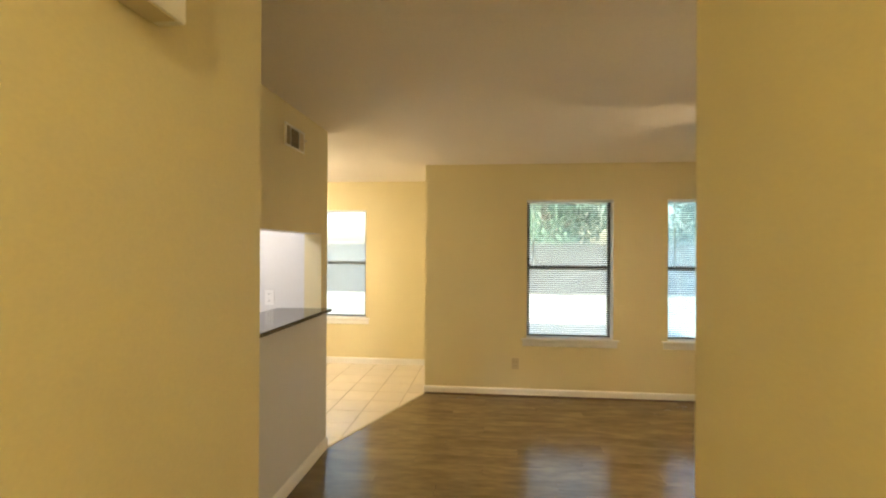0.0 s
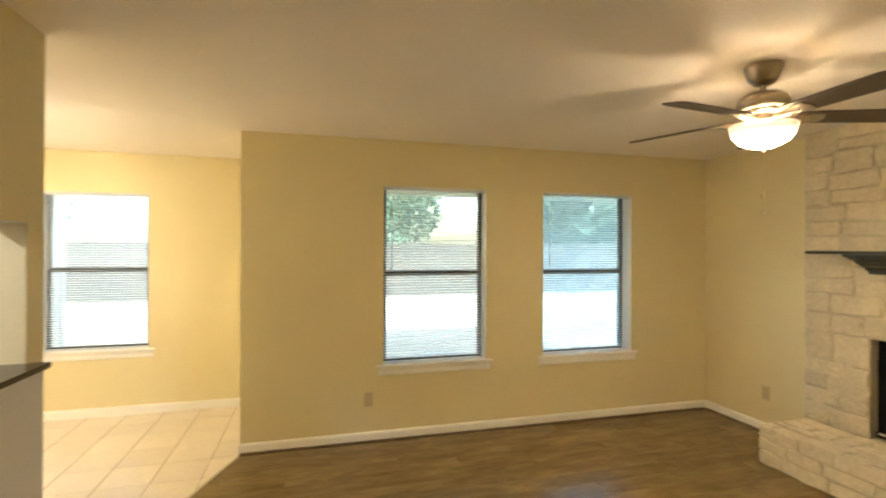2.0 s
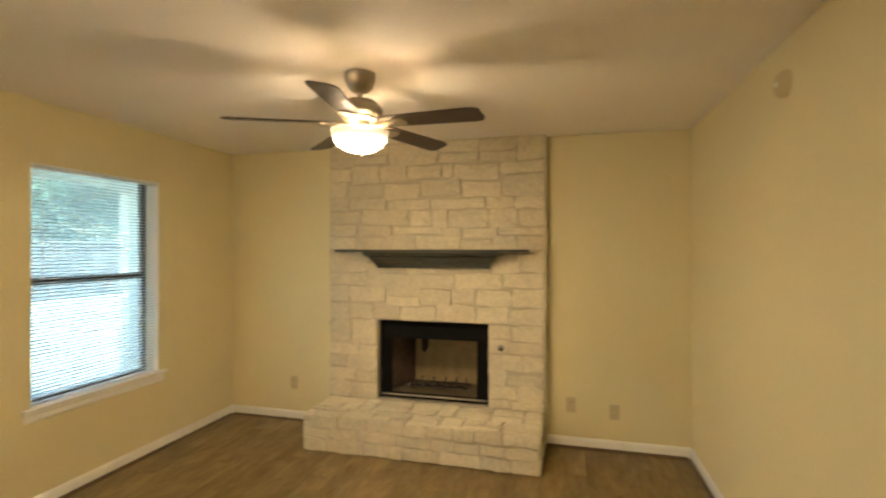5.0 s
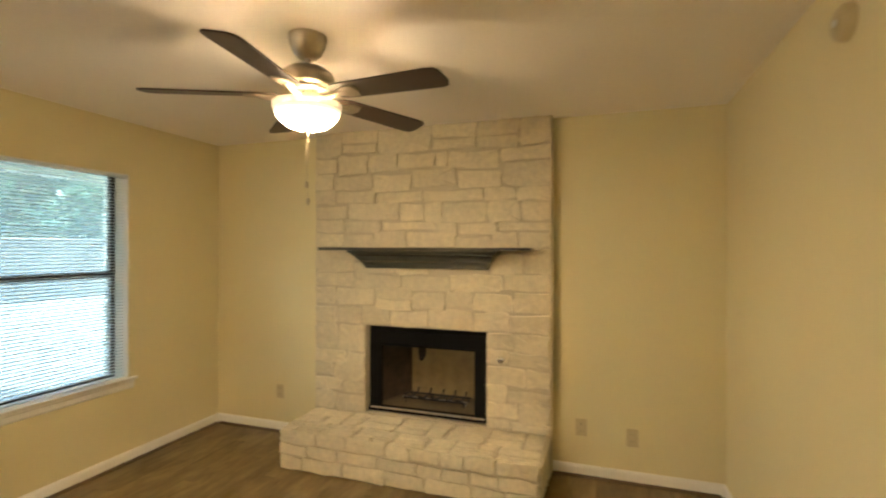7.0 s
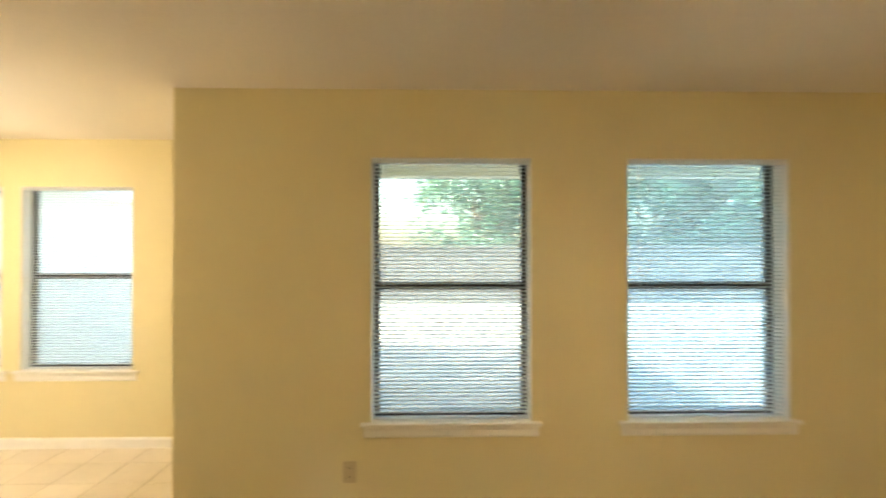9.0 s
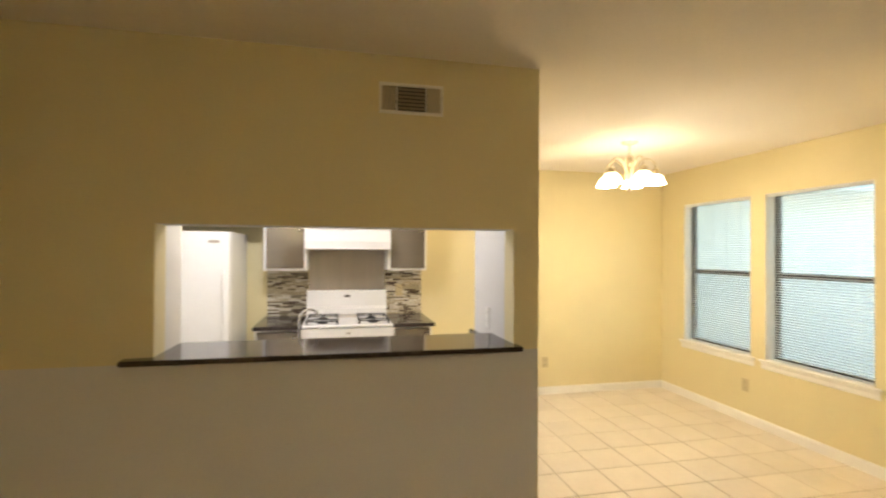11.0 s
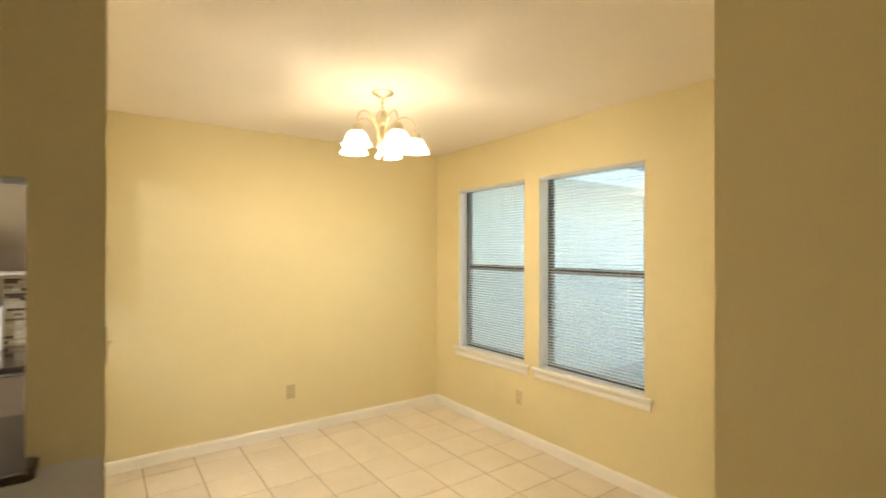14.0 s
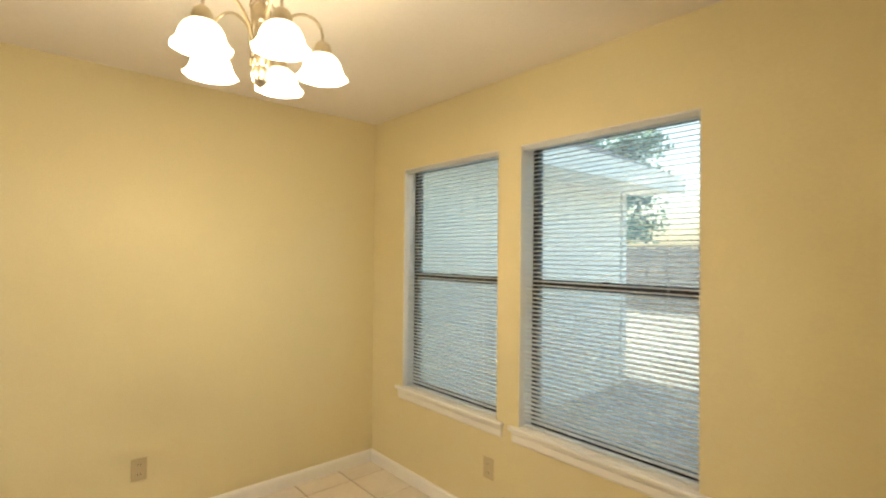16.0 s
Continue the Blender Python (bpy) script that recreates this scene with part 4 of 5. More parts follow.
part("column", lathe(bmesh.new(), [(0.0, -0.120), (0.006, -0.122), (0.022, -0.134), (0.031, -0.150), (0.034, -0.176), (0.026, -0.196), (0.012, -0.204), (0.012, -0.300), (0.024, -0.300), (0.030, -0.318), (0.022, -0.338), (0.030, -0.360), (0.024, -0.385), (0.010, -0.400), (0.0, -0.406)], 24), BRASS, ch, smooth=True)
for k in range(6):
    w = radians(60 * k + 15)
    part("spindle", tube(bmesh.new(), [(0.027 * math.cos(w), 0.027 * math.sin(w), -0.190), (0.034 * math.cos(w), 0.034 * math.sin(w), -0.25), (0.030 * math.cos(w), 0.030 * math.sin(w), -0.335)], 0.0048, 6), BRASS, ch)
arm_pts = []
for t in np.linspace(0, 1, 17):
    c = ((1 - t) ** 3, 3 * t * (1 - t) ** 2, 3 * t * t * (1 - t), t ** 3)
    arm_pts.append((sum(k * v for k, v in zip(c, (0.02, 0.05, 0.197, 0.197))), 0, sum(k * v for k, v in zip(c, (-0.295, -0.100, -0.105, -0.215)))))
arm_me = mesh_of("arm", tube(bmesh.new(), arm_pts, 0.0052, 8), BRASS, True)
scroll_me = mesh_of("scroll", tube(bmesh.new(), [(0.02 + 0.03 * t * math.cos(9 * t), 0, -0.19 + 0.06 * t + 0.028 * t * math.sin(9 * t)) for t in np.linspace(0.15, 1, 18)], 0.0034, 6), BRASS, True)
cup_me = mesh_of("shade_holder", lathe(bmesh.new(), [(0.0, -0.240), (0.012, -0.242), (0.024, -0.252), (0.030, -0.268), (0.031, -0.288), (0.026, -0.296), (0.0, -0.296)], 24), BRASS, True)
o = [(0.026, -0.286), (0.040, -0.291), (0.053, -0.303), (0.062, -0.320), (0.067, -0.338), (0.072, -0.350), (0.079, -0.361), (0.085, -0.366)]
shade_bm = lathe(bmesh.new(), o + [(r - 0.003, z - 0.001) for r, z in o[::-1]] + [o[0]], 40)
for v in shade_bm.verts:
    r = math.hypot(v.co.x, v.co.y)
    if r > 0.068:
        k = 1 + 0.035 * math.cos(8 * math.atan2(v.co.y, v.co.x)) * (r - 0.068) / 0.020
        v.co.x, v.co.y = v.co.x * k, v.co.y * k
shade_me = mesh_of("shade", shade_bm, SHADE, True)
rib_me = mesh_of("rim_band", tube(bmesh.new(), [(0.0725 * math.cos(t), 0.0725 * math.sin(t), -0.349) for t in np.linspace(0, 2 * math.pi, 33)], 0.0011, 5), BRASS)
bulb_me = mesh_of("light_bulb", lathe(bmesh.new(), [(0.0, -0.296), (0.013, -0.298), (0.014, -0.315), (0.024, -0.338), (0.027, -0.356), (0.020, -0.374), (0.0, -0.382)], 20), BULB, True)
for k in range(5):
    turn = pose(0, 0, 0, 0, 0, 72 * k - 3.3)
    for nm, me in (("arm", arm_me), ("scroll", scroll_me)):
        ob = new(nm, me)
        ob.parent, ob.matrix_basis = ch, turn
    cup = new("shade_holder", cup_me)
    cup.parent, cup.matrix_basis = ch, turn @ Matrix.Translation((0.197, 0, 0.021))
    sh = new("shade", shade_me)
    sh.parent, sh.matrix_basis = ch, turn @ Matrix.Translation((0.197, 0, 0.021))
    tagged(sh, "glowing frosted glass bell shade")
    for nm, me in (("rim_band", rib_me), ("light_bulb", bulb_me)):
        ob = new(nm, me)
        ob.parent = sh

# ---- ceiling lamps of kitchen and hall ----
for nm, x, y in (("kitchen", -1.90, 2.47), ("hall", 0.3, -0.75)):
    cl = thing("ceiling_light", (x, y, H), "round frosted ceiling light, switched on", "ceiling light")
    part("base_ring", lathe(bmesh.new(), [(0.0, 0.0), (0.15, 0.0), (0.15, -0.02), (0.13, -0.024), (0.0, -0.024)], 32), NICKEL, cl, smooth=True)
    part("dome", lathe(bmesh.new(), [(0.130, -0.024), (0.128, -0.030), (0.126, -0.024)], 32), DOME, cl)

# ---- bar top ----
bar = thing("bar_top", (BAR, 2.94, 1.064), "polished dark granite bar top on the half wall", "counter")
bm = bmesh.new()
prism(bm, [(-0.335, -0.788), (0.006, -0.788), (0.006, -0.90), (0.060, -0.90), (0.067, -0.89), (0.080, 0.80), (0.073, 0.812), (0.006, 0.812), (0.006, 0.787), (-0.335, 0.787)], "z", 0.004, 0.027)
es = [e for e in bm.edges if abs(e.verts[0].co.z - e.verts[1].co.z) < 1e-6]
bmesh.ops.bevel(bm, geom=es, offset=0.004, segments=2, affect="EDGES")
part("slab", bm, GRANITE, bar)
part("mounting_board", a_box(-0.30, -0.001, -0.78, 0.78, 0.0, 0.0038), CABW, bar, "thin pale board under the stone")

# ---- range wall ----
KX = WEST
CZ = 0.915


def cabinet(name, y0, y1, x_front, z0, z1, label, doors=1, knob_low=True):
    d = x_front - KX
    c = thing(name, (KX, (y0 + y1) / 2, z0), label, "cabinet", "kitchen cabinets")
    h, w = z1 - z0, y1 - y0
    part("body", a_box(0.001, d, -w / 2 + 0.0005, w / 2 - 0.0005, 0, h, 0.002), CABW, c)
    dw = (w - 0.024 * 2 - 0.006 * (doors - 1)) / doors
    for k in range(doors):
        a0 = -w / 2 + 0.024 + k * (dw + 0.006)
        dr = part("door", a_box(d, d + 0.018, a0, a0 + dw, 0.022, h - 0.022, 0.003), CABG, c, "grey-brown laminate door")
        kz = 0.07 if knob_low else h - 0.07
        ky = a0 + dw - 0.04 if k == 0 else a0 + 0.04
        bm = lathe(bmesh.new(), [(0.0, 0.026), (0.010, 0.024), (0.014, 0.018), (0.008, 0.010), (0.006, 0.0), (0.0, 0.0)], 14)
        bmesh.ops.rotate(bm, verts=bm.verts[:], matrix=Matrix.Rotation(radians(90), 3, "Y"))
        bmesh.ops.translate(bm, verts=bm.verts[:], vec=(d + 0.018, ky, kz + (0.30 if knob_low and h > 0.6 else 0)))
        part("knob", bm, CHROME, dr, smooth=True)
    return c


UX = -3.22
cabinet("wall_cabinet", 2.245, 2.618, UX, 1.362, 2.12, "white wall cabinet with grey-brown door beside the hood")
cabinet("wall_cabinet", 3.352, 3.722, UX, 1.362, 2.12, "white wall cabinet with grey-brown door beside the hood")
cabinet("wall_cabinet", 2.620, 3.350, UX, 1.74, 2.12, "white wall cabinet over the range hood", 2)
cabinet("wall_cabinet", 1.30, 2.243, UX, 1.765, 2.12, "white wall cabinet over the refrigerator", 2)
cabinet("base_cabinet", 2.22, 2.602, -2.93, 0.0, CZ - 0.032, "white base cabinet with grey-brown door", 1, False)
cabinet("base_cabinet", 3.366, 3.722, -2.93, 0.0, CZ - 0.032, "white base cabinet with grey-brown door", 1, False)
for y0, y1 in ((2.215, 2.603), (3.364, 3.735)):
    ct = thing("countertop", (KX, (y0 + y1) / 2, CZ - 0.032), "polished dark granite counter on a base cabinet", "counter", "kitchen counters")
    part("slab", a_box(0.001, -2.865 - KX, -(y1 - y0) / 2, (y1 - y0) / 2, 0, 0.032, 0.004, 2), GRANITE, ct)

hood = thing("range_hood", (KX, 2.985, 1.555), "white enamel range hood under a cabinet", "range hood")
hw = 0.381
part("body", prism(bmesh.new(), [(0.001, 0.0), (0.46, 0.0), (0.475, 0.012), (0.475, 0.075), (0.43, 0.150), (0.40, 0.180), (0.001, 0.180)], "y", -hw, hw), APPL, hood)
part("front_lip", a_box(0.474, 0.480, -hw, hw, 0.004, 0.016, 0.002), APPL, hood)
part("grease_filter", a_box(0.06, 0.42, -0.3, 0.3, -0.004, 0.002), STEEL, hood)
pnl = thing("steel_splash_panel", (KX, 2.985, 1.15), "brushed steel splash panel behind the range", "panel")
part("sheet", a_box(0.001, 0.010, -0.365, 0.365, -0.20, 0.40, 0.001), STEEL, pnl)
for s_ in (-1, 1):
    part("edge_trim", a_box(0.001, 0.013, s_ * 0.3655 - 0.004, s_ * 0.3655 + 0.004, -0.20, 0.40, 0.001), CHROME, pnl, "thin bright edge strip")

rng_ = thing("gas_range", (KX, 2.985, 0.0), "white enamel gas range with four black burners", "range")
part("body", a_box(0.02, 0.68, -hw, hw, 0.03, 0.895, 0.006), APPL, rng_)
bm = bmesh.new()
prism(bm, [(0.02, 0.896), (0.71, 0.896), (0.722, 0.904), (0.716, 0.916), (0.69, 0.918), (0.67, 0.910), (0.14, 0.910), (0.02, 0.918)], "y", -hw, hw)
part("cooktop", bm, APPL, rng_)
part("backguard", prism(bmesh.new(), [(0.015, 0.912), (0.125, 0.912), (0.118, 0.985), (0.098, 1.010), (0.088, 1.150), (0.075, 1.160), (0.015, 1.160)], "y", -hw, hw), APPL, rng_)
part("clock_display", a_box(0.092, 0.100, -0.028, 0.028, 1.096, 1.116, 0.001), DARKSLOT, rng_, "dark clock display")
part("control_panel", prism(bmesh.new(), [(0.66, 0.80), (0.705, 0.80), (0.722, 0.885), (0.66, 0.893)], "y", -hw, hw), APPL, rng_)
part("oven_vent", prism(bmesh.new(), [(0.150, 0.911), (0.205, 0.911), (0.198, 0.930), (0.157, 0.934)], "y", -0.085, 0.085), STEEL, rng_, "low brown-grey oven vent")
part("emblem", a_box(0.714, 0.720, -0.02, 0.02, 0.838, 0.852, 0.002), STEEL, rng_, "small grey emblem")
od = part("oven_door", a_box(0.68, 0.715, -hw + 0.005, hw - 0.005, 0.22, 0.79, 0.008, 2), APPL, rng_)
part("oven_window", a_box(0.714, 0.718, -0.24, 0.24, 0.36, 0.62, 0.002), DARKSLOT, od)
part("handle", tube(bmesh.new(), [(0.715, -0.30, 0.735), (0.75, -0.29, 0.738), (0.755, 0.0, 0.74), (0.75, 0.29, 0.738), (0.715, 0.30, 0.735)], 0.011, 8), APPL, od)
part("drawer", a_box(0.68, 0.712, -hw + 0.005, hw - 0.005, 0.05, 0.21, 0.008, 2), APPL, rng_)
for bx in (0.27, 0.53):
    for by in (-0.22, 0.22):
        part("burner", lathe(bmesh.new(), [(0.0, 0.925), (0.030, 0.925), (0.036, 0.918), (0.046, 0.914), (0.050, 0.909), (0.0, 0.909)], 18, (bx, by, 0)), IRON, rng_, smooth=True)
for by in (-0.22, 0.22):
    bm = bmesh.new()
    for yy in (-0.13, 0.0, 0.13):
        box(bm, 0.15, 0.65, by + yy - 0.0035, by + yy + 0.0035, 0.936, 0.944)
    for xx in (0.155, 0.27, 0.53, 0.64):
        box(bm, xx - 0.0035, xx + 0.0035, by - 0.13, by + 0.13, 0.9355, 0.9435)
    for xx in (0.155, 0.64):
        for yy in (-0.125, 0.125):
            box(bm, xx - 0.006, xx + 0.006, by + yy - 0.006, by + yy + 0.006, 0.909, 0.94)
    part("burner_grate", bm, IRON, rng_, "black iron burner grate")

fr = thing("refrigerator", (KX + 0.03, 1.69, 0.0), "white refrigerator with top freezer, closed", "refrigerator")
part("body", a_box(0.0, 0.68, -0.365, 0.365, 0.03, 1.690, 0.006, 2), APPL, fr)
for z0, z1 in ((0.06, 0.60), (0.61, 1.690)):
    d = part("door", a_box(0.688, 0.755, -0.365, 0.365, z0, z1, 0.012, 3), APPL, fr)
    hz = (0.48, 0.56) if z0 < 0.1 else (0.80, 1.38)
    part("handle", tube(bmesh.new(), [(0.755, 0.325, hz[0]), (0.79, 0.325, hz[0] + 0.03), (0.79, 0.325, hz[1] - 0.03), (0.755, 0.325, hz[1])], 0.011, 8), APPL, d)
part("badge", a_box(0.754, 0.758, 0.21, 0.29, 1.60, 1.622, 0.002), STEEL, fr, "small grey oval badge")

# ---- mosaic backsplashes, strip by strip ----
strips = {}
for y0, y1 in ((2.236, 2.612), (3.360, 3.728)):
    bs = thing("mosaic_backsplash", (KX, y0, CZ), "brown, cream and white glass strip mosaic backsplash", "backsplash", "backsplashes")
    w, h = y1 - y0, 1.360 - CZ
    part("grout_bed", a_box(0.0005, 0.005, 0, w, 0.001, h), GROUT, bs)
    z = 0.002
    while z < h - 0.008:
        y = -random.choice((0.0, 0.03, 0.055))
        while y < w - 0.004:
            ln = random.choice((0.045, 0.075, 0.10, 0.12))
            p, q = max(y, 0.001), min(y + ln, w - 0.001)
            ln2 = round(q - p, 3)
            if ln2 > 0.006:
                if ln2 not in strips:
                    strips[ln2] = mesh_of("tile", a_box(0.0, 0.005, 0.0012, ln2 - 0.0012, 0.001, 0.0140, 0.0007), MOSAIC)
                s = new("tile", strips[ln2])
                s.parent, s.location = bs, (0.0046, p, z)
            y += ln
        z += 0.0152

# ---- sink side of the bar ----
sc = thing("sink_counter", (BAR - BT, 2.94, 0.0), "dark granite sink counter behind the half wall", "counter")
part("cabinet_front", a_box(-0.56, -0.002, -0.78, 0.78, 0.0, CZ - 0.032), CABW, sc)
part("slab", a_box(-0.585, -0.002, -0.785, 0.785, CZ - 0.032, CZ, 0.004, 2), GRANITE, sc)
part("splash_strip", a_box(-0.575, -0.004, 0.762, 0.786, CZ, CZ + 0.14, 0.003), GRANITE, sc)
part("sink_rim", a_box(-0.50, -0.08, -0.50, 0.30, CZ, CZ + 0.006, 0.003), STEEL, sc, "brushed steel sink rim")
fc = thing("kitchen_faucet", (-1.57, 2.68, CZ), "chrome gooseneck kitchen faucet", "faucet", "", -70)
part("base", lathe(bmesh.new(), [(0.0, 0.05), (0.017, 0.05), (0.020, 0.02), (0.028, 0.006), (0.028, 0.0), (0.0, 0.0)], 18), CHROME, fc, smooth=True)
part("spout", tube(bmesh.new(), [(0, 0, 0.04), (0, 0, 0.22), (-0.006, 0, 0.250), (-0.022, 0, 0.274), (-0.048, 0, 0.286), (-0.078, 0, 0.284), (-0.100, 0, 0.268), (-0.106, 0, 0.245)], 0.0075, 10), CHROME, fc, smooth=True)
part("lever", tube(bmesh.new(), [(0, 0.02, 0.04), (0.0, 0.06, 0.075)], 0.006, 6), CHROME, fc)

# ---- outlets, switch, vent, chime, detector ----
def wall_plate(name, place, turn, material, label, group="", switch=False):
    """A cover plate that faces +x before the turn."""
    p = thing(name, place, label, "switch" if switch else "outlet", group, turn)
    part("cover_plate", a_box(0.0, 0.006, -0.036, 0.036, -0.058, 0.058, 0.0025, 2), material, p)
    if switch:
        part("toggle", prism(bmesh.new(), [(0.005, -0.006), (0.020, 0.004), (0.018, 0.010), (0.005, 0.008)], "y", -0.005, 0.005), material, p)
    else:
        for s in (-1, 1):
            sock = part("socket", a_box(0.0055, 0.0085, -0.017, 0.017, s * 0.024 - 0.014, s * 0.024 + 0.014, 0.002), material, p)
            bm = bmesh.new()
            box(bm, 0.008, 0.0089, -0.008, -0.0055, s * 0.024 - 0.004, s * 0.024 + 0.006)
            box(bm, 0.008, 0.0089, 0.0055, 0.008, s * 0.024 - 0.004, s * 0.024 + 0.006)
            part("slots", bm, DARKSLOT, sock)
    part("screw", lathe(bmesh.new(), [(0.0, 0.0), (0.003, 0.0), (0.003, -0.001), (0.0, -0.001)], 8, (0.0072, 0, 0)), material, p)
    return p


G1 = "almond wall outlets"
wall_plate("wall_outlet", (0.592, NORTH, 0.342), -90, ALMOND, "almond duplex outlet on the tan wall", G1)
wall_plate("wall_outlet", (EAST, 4.686, 0.338), 180, ALMOND, "almond duplex outlet beside the hearth", G1)
wall_plate("wall_outlet", (EAST, 2.255, 0.332), 180, ALMOND, "almond duplex outlet beside the hearth", G1)
wall_plate("cable_outlet", (EAST, 1.932, 0.300), 180, ALMOND, "pale cable plate on the tan wall", G1)
wall_plate("wall_outlet", (WEST, 5.10, 0.348), 0, ALMOND, "almond duplex outlet on the dining wall", G1)
wall_plate("wall_outlet", (-2.413, DNORTH, 0.338), -90, ALMOND, "almond duplex outlet under the dining windows", G1)
wall_plate("wall_outlet", (-1.33, PIER_S, 1.168), -90, WHITEP, "white duplex outlet above the bar top")
wall_plate("wall_outlet", (WEST + 0.010, 3.50, 1.15), 0, ALMOND, "almond duplex outlet in the mosaic backsplash")
wall_plate("light_switch", (-1.56, PIER_N + 0.004, 1.20), 90, ALMOND, "almond light switch on the stub wall", switch=True)

vent = thing("air_vent", (BAR, 3.222, 2.242), "white wall register with dark open louvres", "vent")
VW, VH = 0.150, 0.071
bm = bmesh.new()
for q in ((-VW, VW, VH - 0.014, VH), (-VW, VW, -VH, -VH + 0.014), (-VW, -VW + 0.014, -VH + 0.014, VH - 0.014), (VW - 0.014, VW, -VH + 0.014, VH - 0.014), (-0.072, -0.066, -VH + 0.014, VH - 0.014), (0.066, 0.072, -VH + 0.014, VH - 0.014)):
    box(bm, 0.0, 0.012, q[0], q[1], q[2], q[3], 0.002)
part("frame", bm, TRIM, vent)
part("backing", a_box(0.0005, 0.002, -VW + 0.014, VW - 0.014, -VH + 0.014, VH - 0.014), DARKSLOT, vent, "dark duct opening")
for k in range(6):
    zz = -0.043 + 0.0172 * k
    part("louvre", prism(bmesh.new(), [(0.003, zz - 0.004), (0.010, zz + 0.003), (0.010, zz + 0.0045), (0.003, zz - 0.0025)], "y", -0.066, 0.066), VENT_DARK, vent)
for s in (-1, 1):
    for k in range(6):
        yy = s * (0.075 + 0.0100 * k)
        part("side_louvre", prism(bmesh.new(), [(0.002, yy), (0.010, yy + s * 0.008), (0.010, yy + s * 0.0095), (0.002, yy + s * 0.0015)], "z", -VH + 0.014, VH - 0.014), VENT_BEIGE, vent)
part("damper_lever", a_box(0.008, 0.03, VW - 0.008, VW - 0.003, 0.01, 0.02, 0.001), TRIM, vent)

chime = thing("door_chime", (HALL_W, 0.985, 1.925), "white plastic door chime box on the hall wall", "door chime")
part("cover", a_box(0.0, 0.055, -0.085, 0.085, 0.0, 0.20, 0.006, 2), WHITEP, chime)
part("grille", a_box(0.002, 0.05, -0.06, 0.06, -0.002, 0.001), VENT_BEIGE, chime)

det = thing("smoke_detector", (2.33, SOUTH, 2.25), "round cream smoke detector on the tan wall", "smoke detector")
bm = lathe(bmesh.new(), [(0.0, 0.036), (0.030, 0.036), (0.046, 0.032), (0.056, 0.022), (0.060, 0.0), (0.0, 0.0)], 32)
bmesh.ops.rotate(bm, verts=bm.verts[:], matrix=Matrix.Rotation(radians(-90), 3, "X"))
part("cover", bm, ALMOND, det, smooth=True)
bm = lathe(bmesh.new(), [(0.0, 0.039), (0.010, 0.039), (0.012, 0.035), (0.0, 0.035)], 16)
bmesh.ops.rotate(bm, verts=bm.verts[:], matrix=Matrix.Rotation(radians(-90), 3, "X"))
part("test_button", bm, WHITEP, det)

# ---- floors, board by board and tile by tile ----
DIAG_A, DIAG_B = Vector((BAR + 0.0, PIER_N, 0)), Vector((JOG, NORTH, 0))   # line where boards meet tiles
DIAG_N = Vector((DIAG_B.y - DIAG_A.y, -(DIAG_B.x - DIAG_A.x), 0)).normalized()   # towards the living room


def cut(bm, keep_living):
    """Trim a floor piece at the slanting joint."""
    res = bmesh.ops.bisect_plane(bm, geom=bm.verts[:] + bm.edges[:] + bm.faces[:], plane_co=DIAG_A + DIAG_N * (0.004 if keep_living else -0.004), plane_no=DIAG_N, clear_outer=not keep_living, clear_inner=keep_living)
    es = [e for e in res["geom_cut"] if isinstance(e, bmesh.types.BMEdge)]
    if es:
        bmesh.ops.edgeloop_fill(bm, edges=es)
    return len(bm.faces) > 0


def side_of(x, y):
    return (Vector((x, y, 0)) - DIAG_A).dot(DIAG_N)


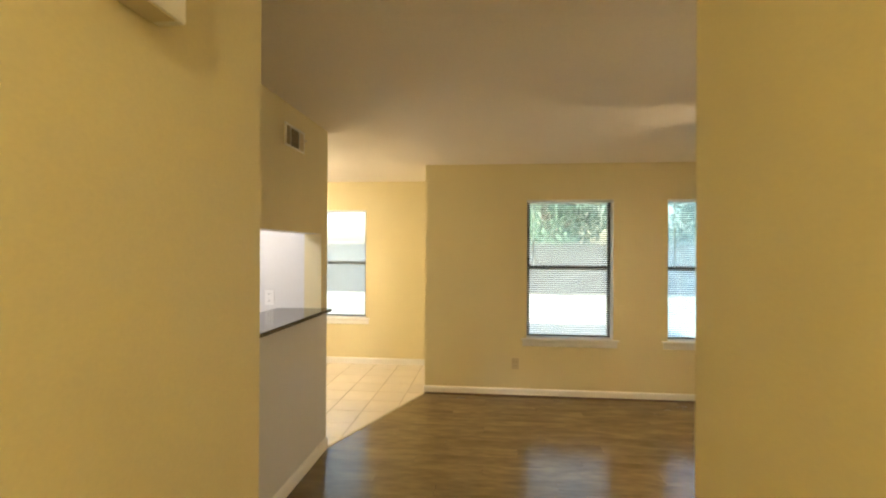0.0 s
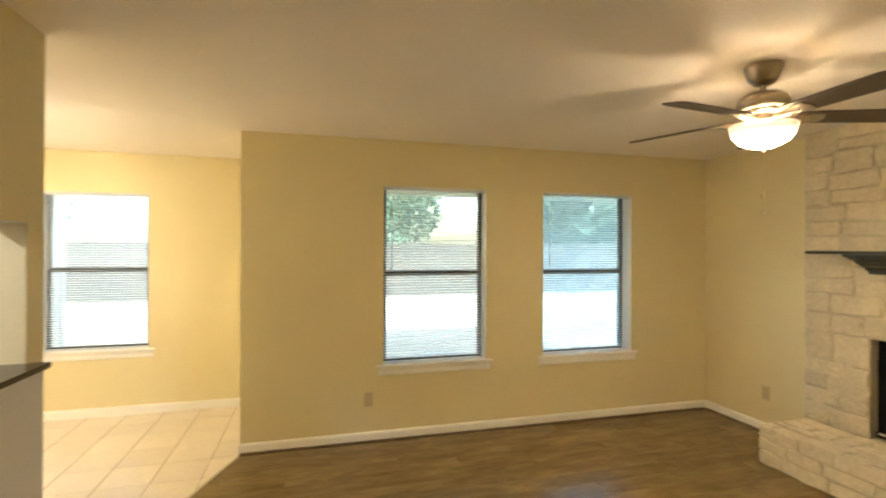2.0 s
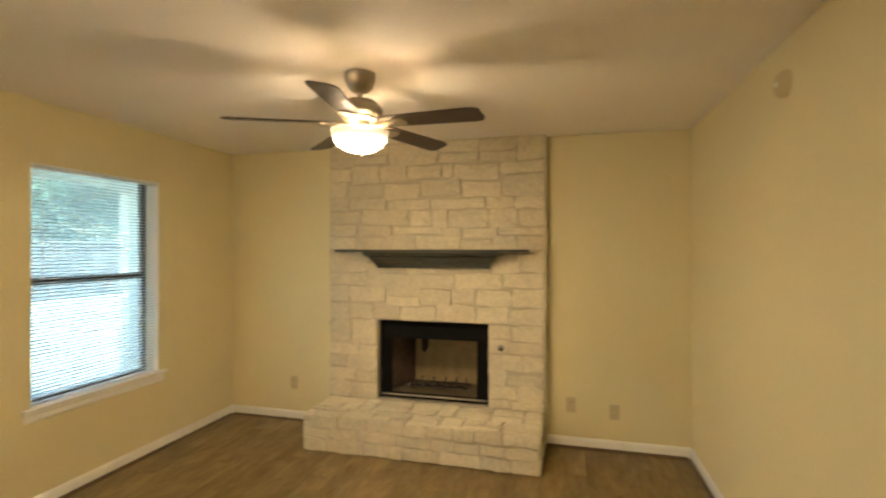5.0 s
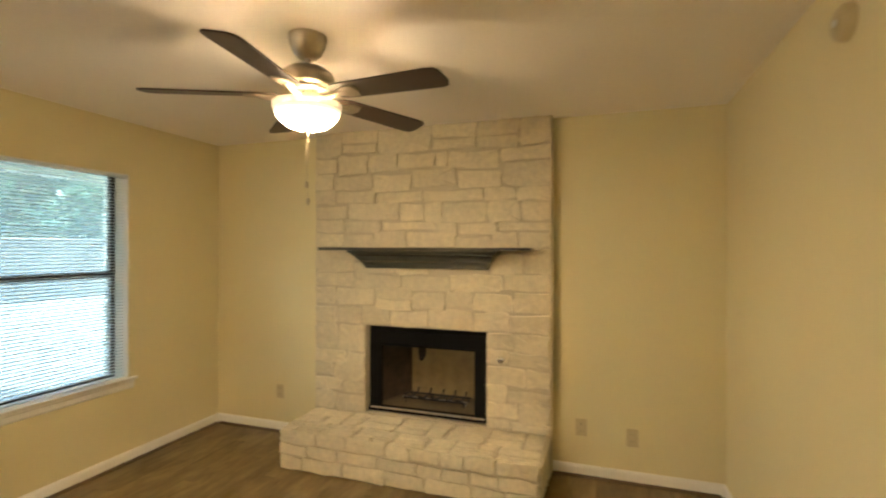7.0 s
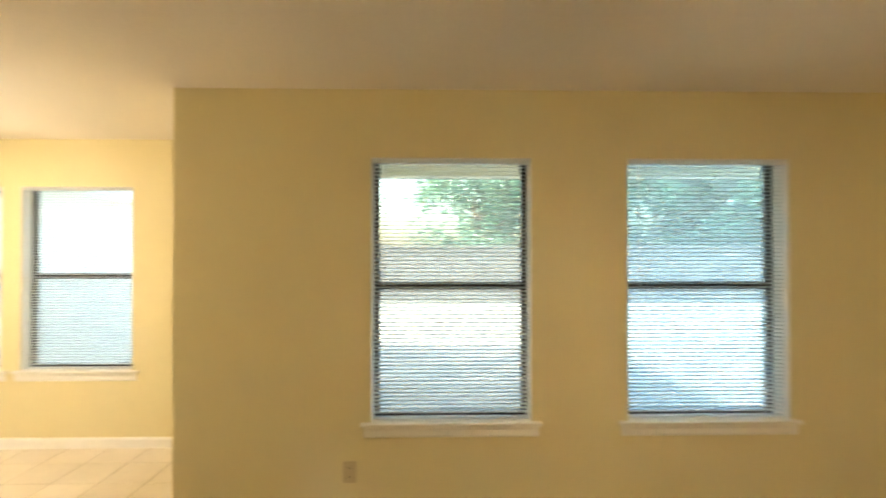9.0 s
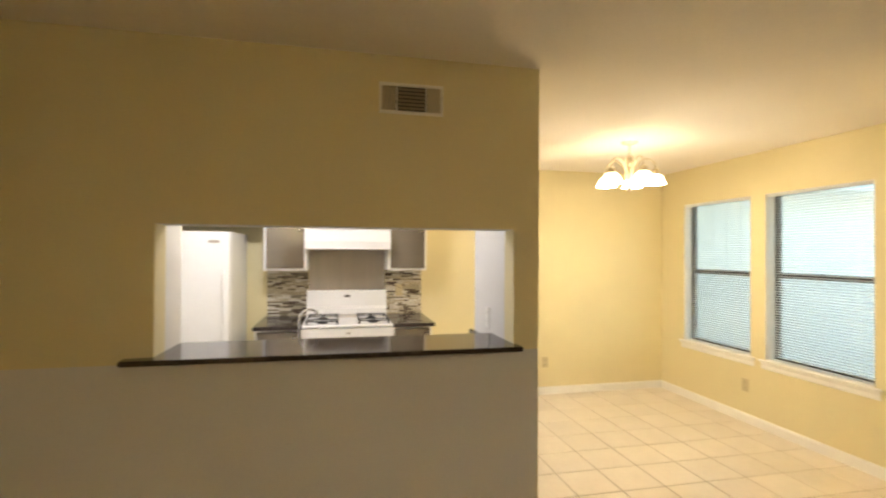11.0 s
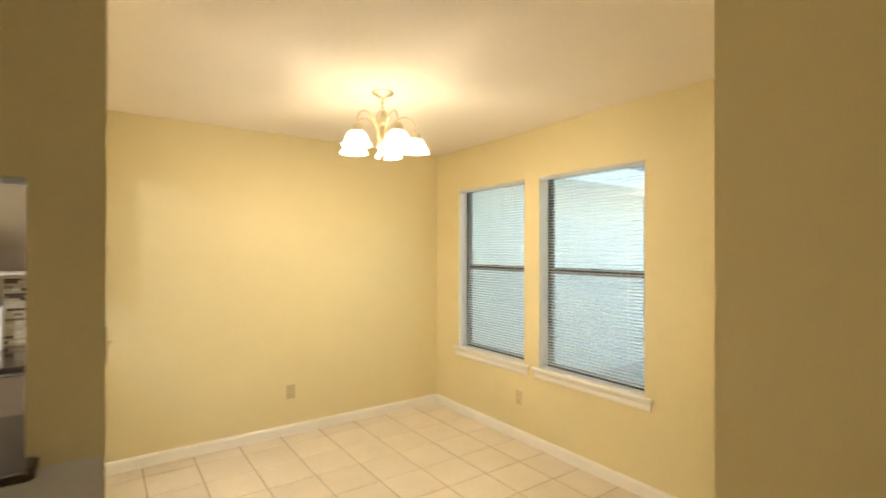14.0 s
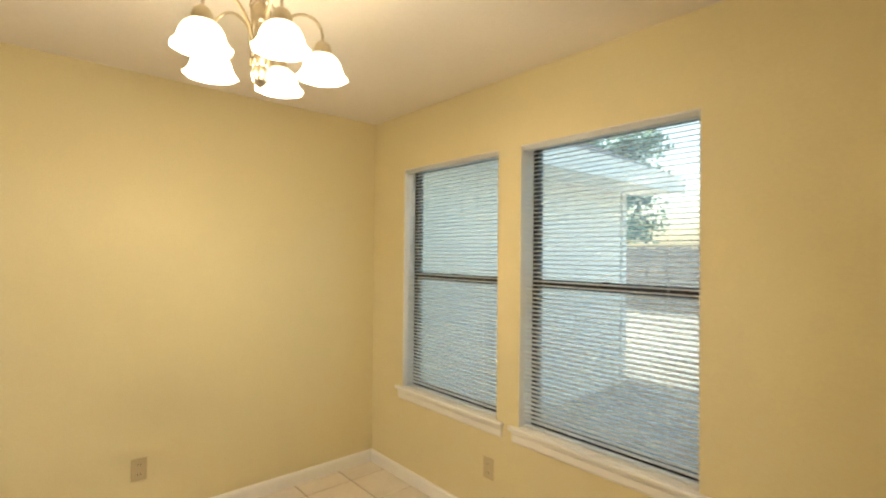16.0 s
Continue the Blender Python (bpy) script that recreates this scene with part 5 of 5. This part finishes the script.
def lay(floor, name, x0, x1, y0, y1, top, thick, material, living, shared):
    corners = [side_of(x, y) for x in (x0, x1) for y in (y0, y1)]
    near = y1 > PIER_N - 0.01 and x0 < JOG + 0.05
    if near and living and max(corners) < 0.005 or near and not living and min(corners) > -0.005:
        return
    if near and min(corners) < 0.006 and max(corners) > -0.006:
        bm = box(bmesh.new(), x0, x1, y0, y1, top - thick, top)
        if not cut(bm, living):
            bm.free()
            return
        ob = new(name, mesh_of(name, bm, material))
    else:
        key = (name, round(x1 - x0, 3), round(y1 - y0, 3))
        if key not in shared:
            sx, sy = (x1 - x0) / 2, (y1 - y0) / 2
            bm = box(bmesh.new(), -sx, sx, -sy, sy, -thick, 0)
            top_edges = [e for e in bm.edges if all(v.co.z > -1e-6 for v in e.verts)]
            bmesh.ops.bevel(bm, geom=top_edges, offset=0.0005 if living else 0.003, segments=1, affect="EDGES")
            shared[key] = mesh_of(name, bm, material)
        ob = new(name, shared[key])
        ob.location = ((x0 + x1) / 2, (y0 + y1) / 2, top)
    ob.parent = floor


wood = tagged(new("floor_wood"), "brown wood laminate floor boards with satin shine", "floor", kind="structure")
shared = {}
y, row = -1.7, 0
PW = 0.1525
while y < NORTH - 0.001:
    y1 = min(y + PW, NORTH)
    lo = HALL_W if y < SOUTH else BAR
    hi = HALL_E if y < SOUTH else EAST
    if y < SOUTH < y1:
        y1 = SOUTH
    x = lo - [0.0, 0.5, 0.95, 0.3, 0.72][row % 5]
    while x < hi:
        p, q = max(x, lo), min(x + 1.21, hi)
        if q - p > 0.03:
            lay(wood, "board", p + 0.0002, q - 0.0002, y + 0.0002, y1 - 0.0002, 0.0, 0.01, PLANK, True, shared)
        x += 1.21
    y, row = y1, row + 1

tiles = tagged(new("floor_tile"), "cream square ceramic floor tiles with grey-brown grout", "floor", kind="structure")
bm = bmesh.new()
prism(bm, [(WEST, 1.25), (BAR, 1.25), (BAR, PIER_N), (JOG, NORTH), (JOG, DNORTH), (WEST, DNORTH)], "z", -0.011, -0.0035)
part("grout_bed", bm, GROUT, tiles)
P, GAP = 0.3145, 0.0065
ys = 4.705 - 11 * P
xs = -3.075 - 2 * P
for i in range(13):
    for j in range(19):
        x0, y0 = xs + i * P, ys + j * P
        x1, y1 = x0 + P - GAP, y0 + P - GAP
        x0, x1, y0, y1 = max(x0, WEST + 0.002), min(x1, JOG), max(y0, 1.25), min(y1, DNORTH - 0.002)
        if x1 - x0 < 0.02 or y1 - y0 < 0.02 or (y1 < PIER_N and x1 > BAR):
            continue
        lay(tiles, "tile", x0, x1, y0, y1, random.uniform(-0.0004, 0.0004), 0.008, TILE, False, shared)
part("threshold", prism(bmesh.new(), [(DIAG_A + DIAG_N * d + e * (DIAG_B - DIAG_A)).xy[:] for d, e in ((-0.006, 0), (0.012, 0), (0.012, 1), (-0.006, 1))], "z", -0.01, 0.004), MORTAR, tiles)
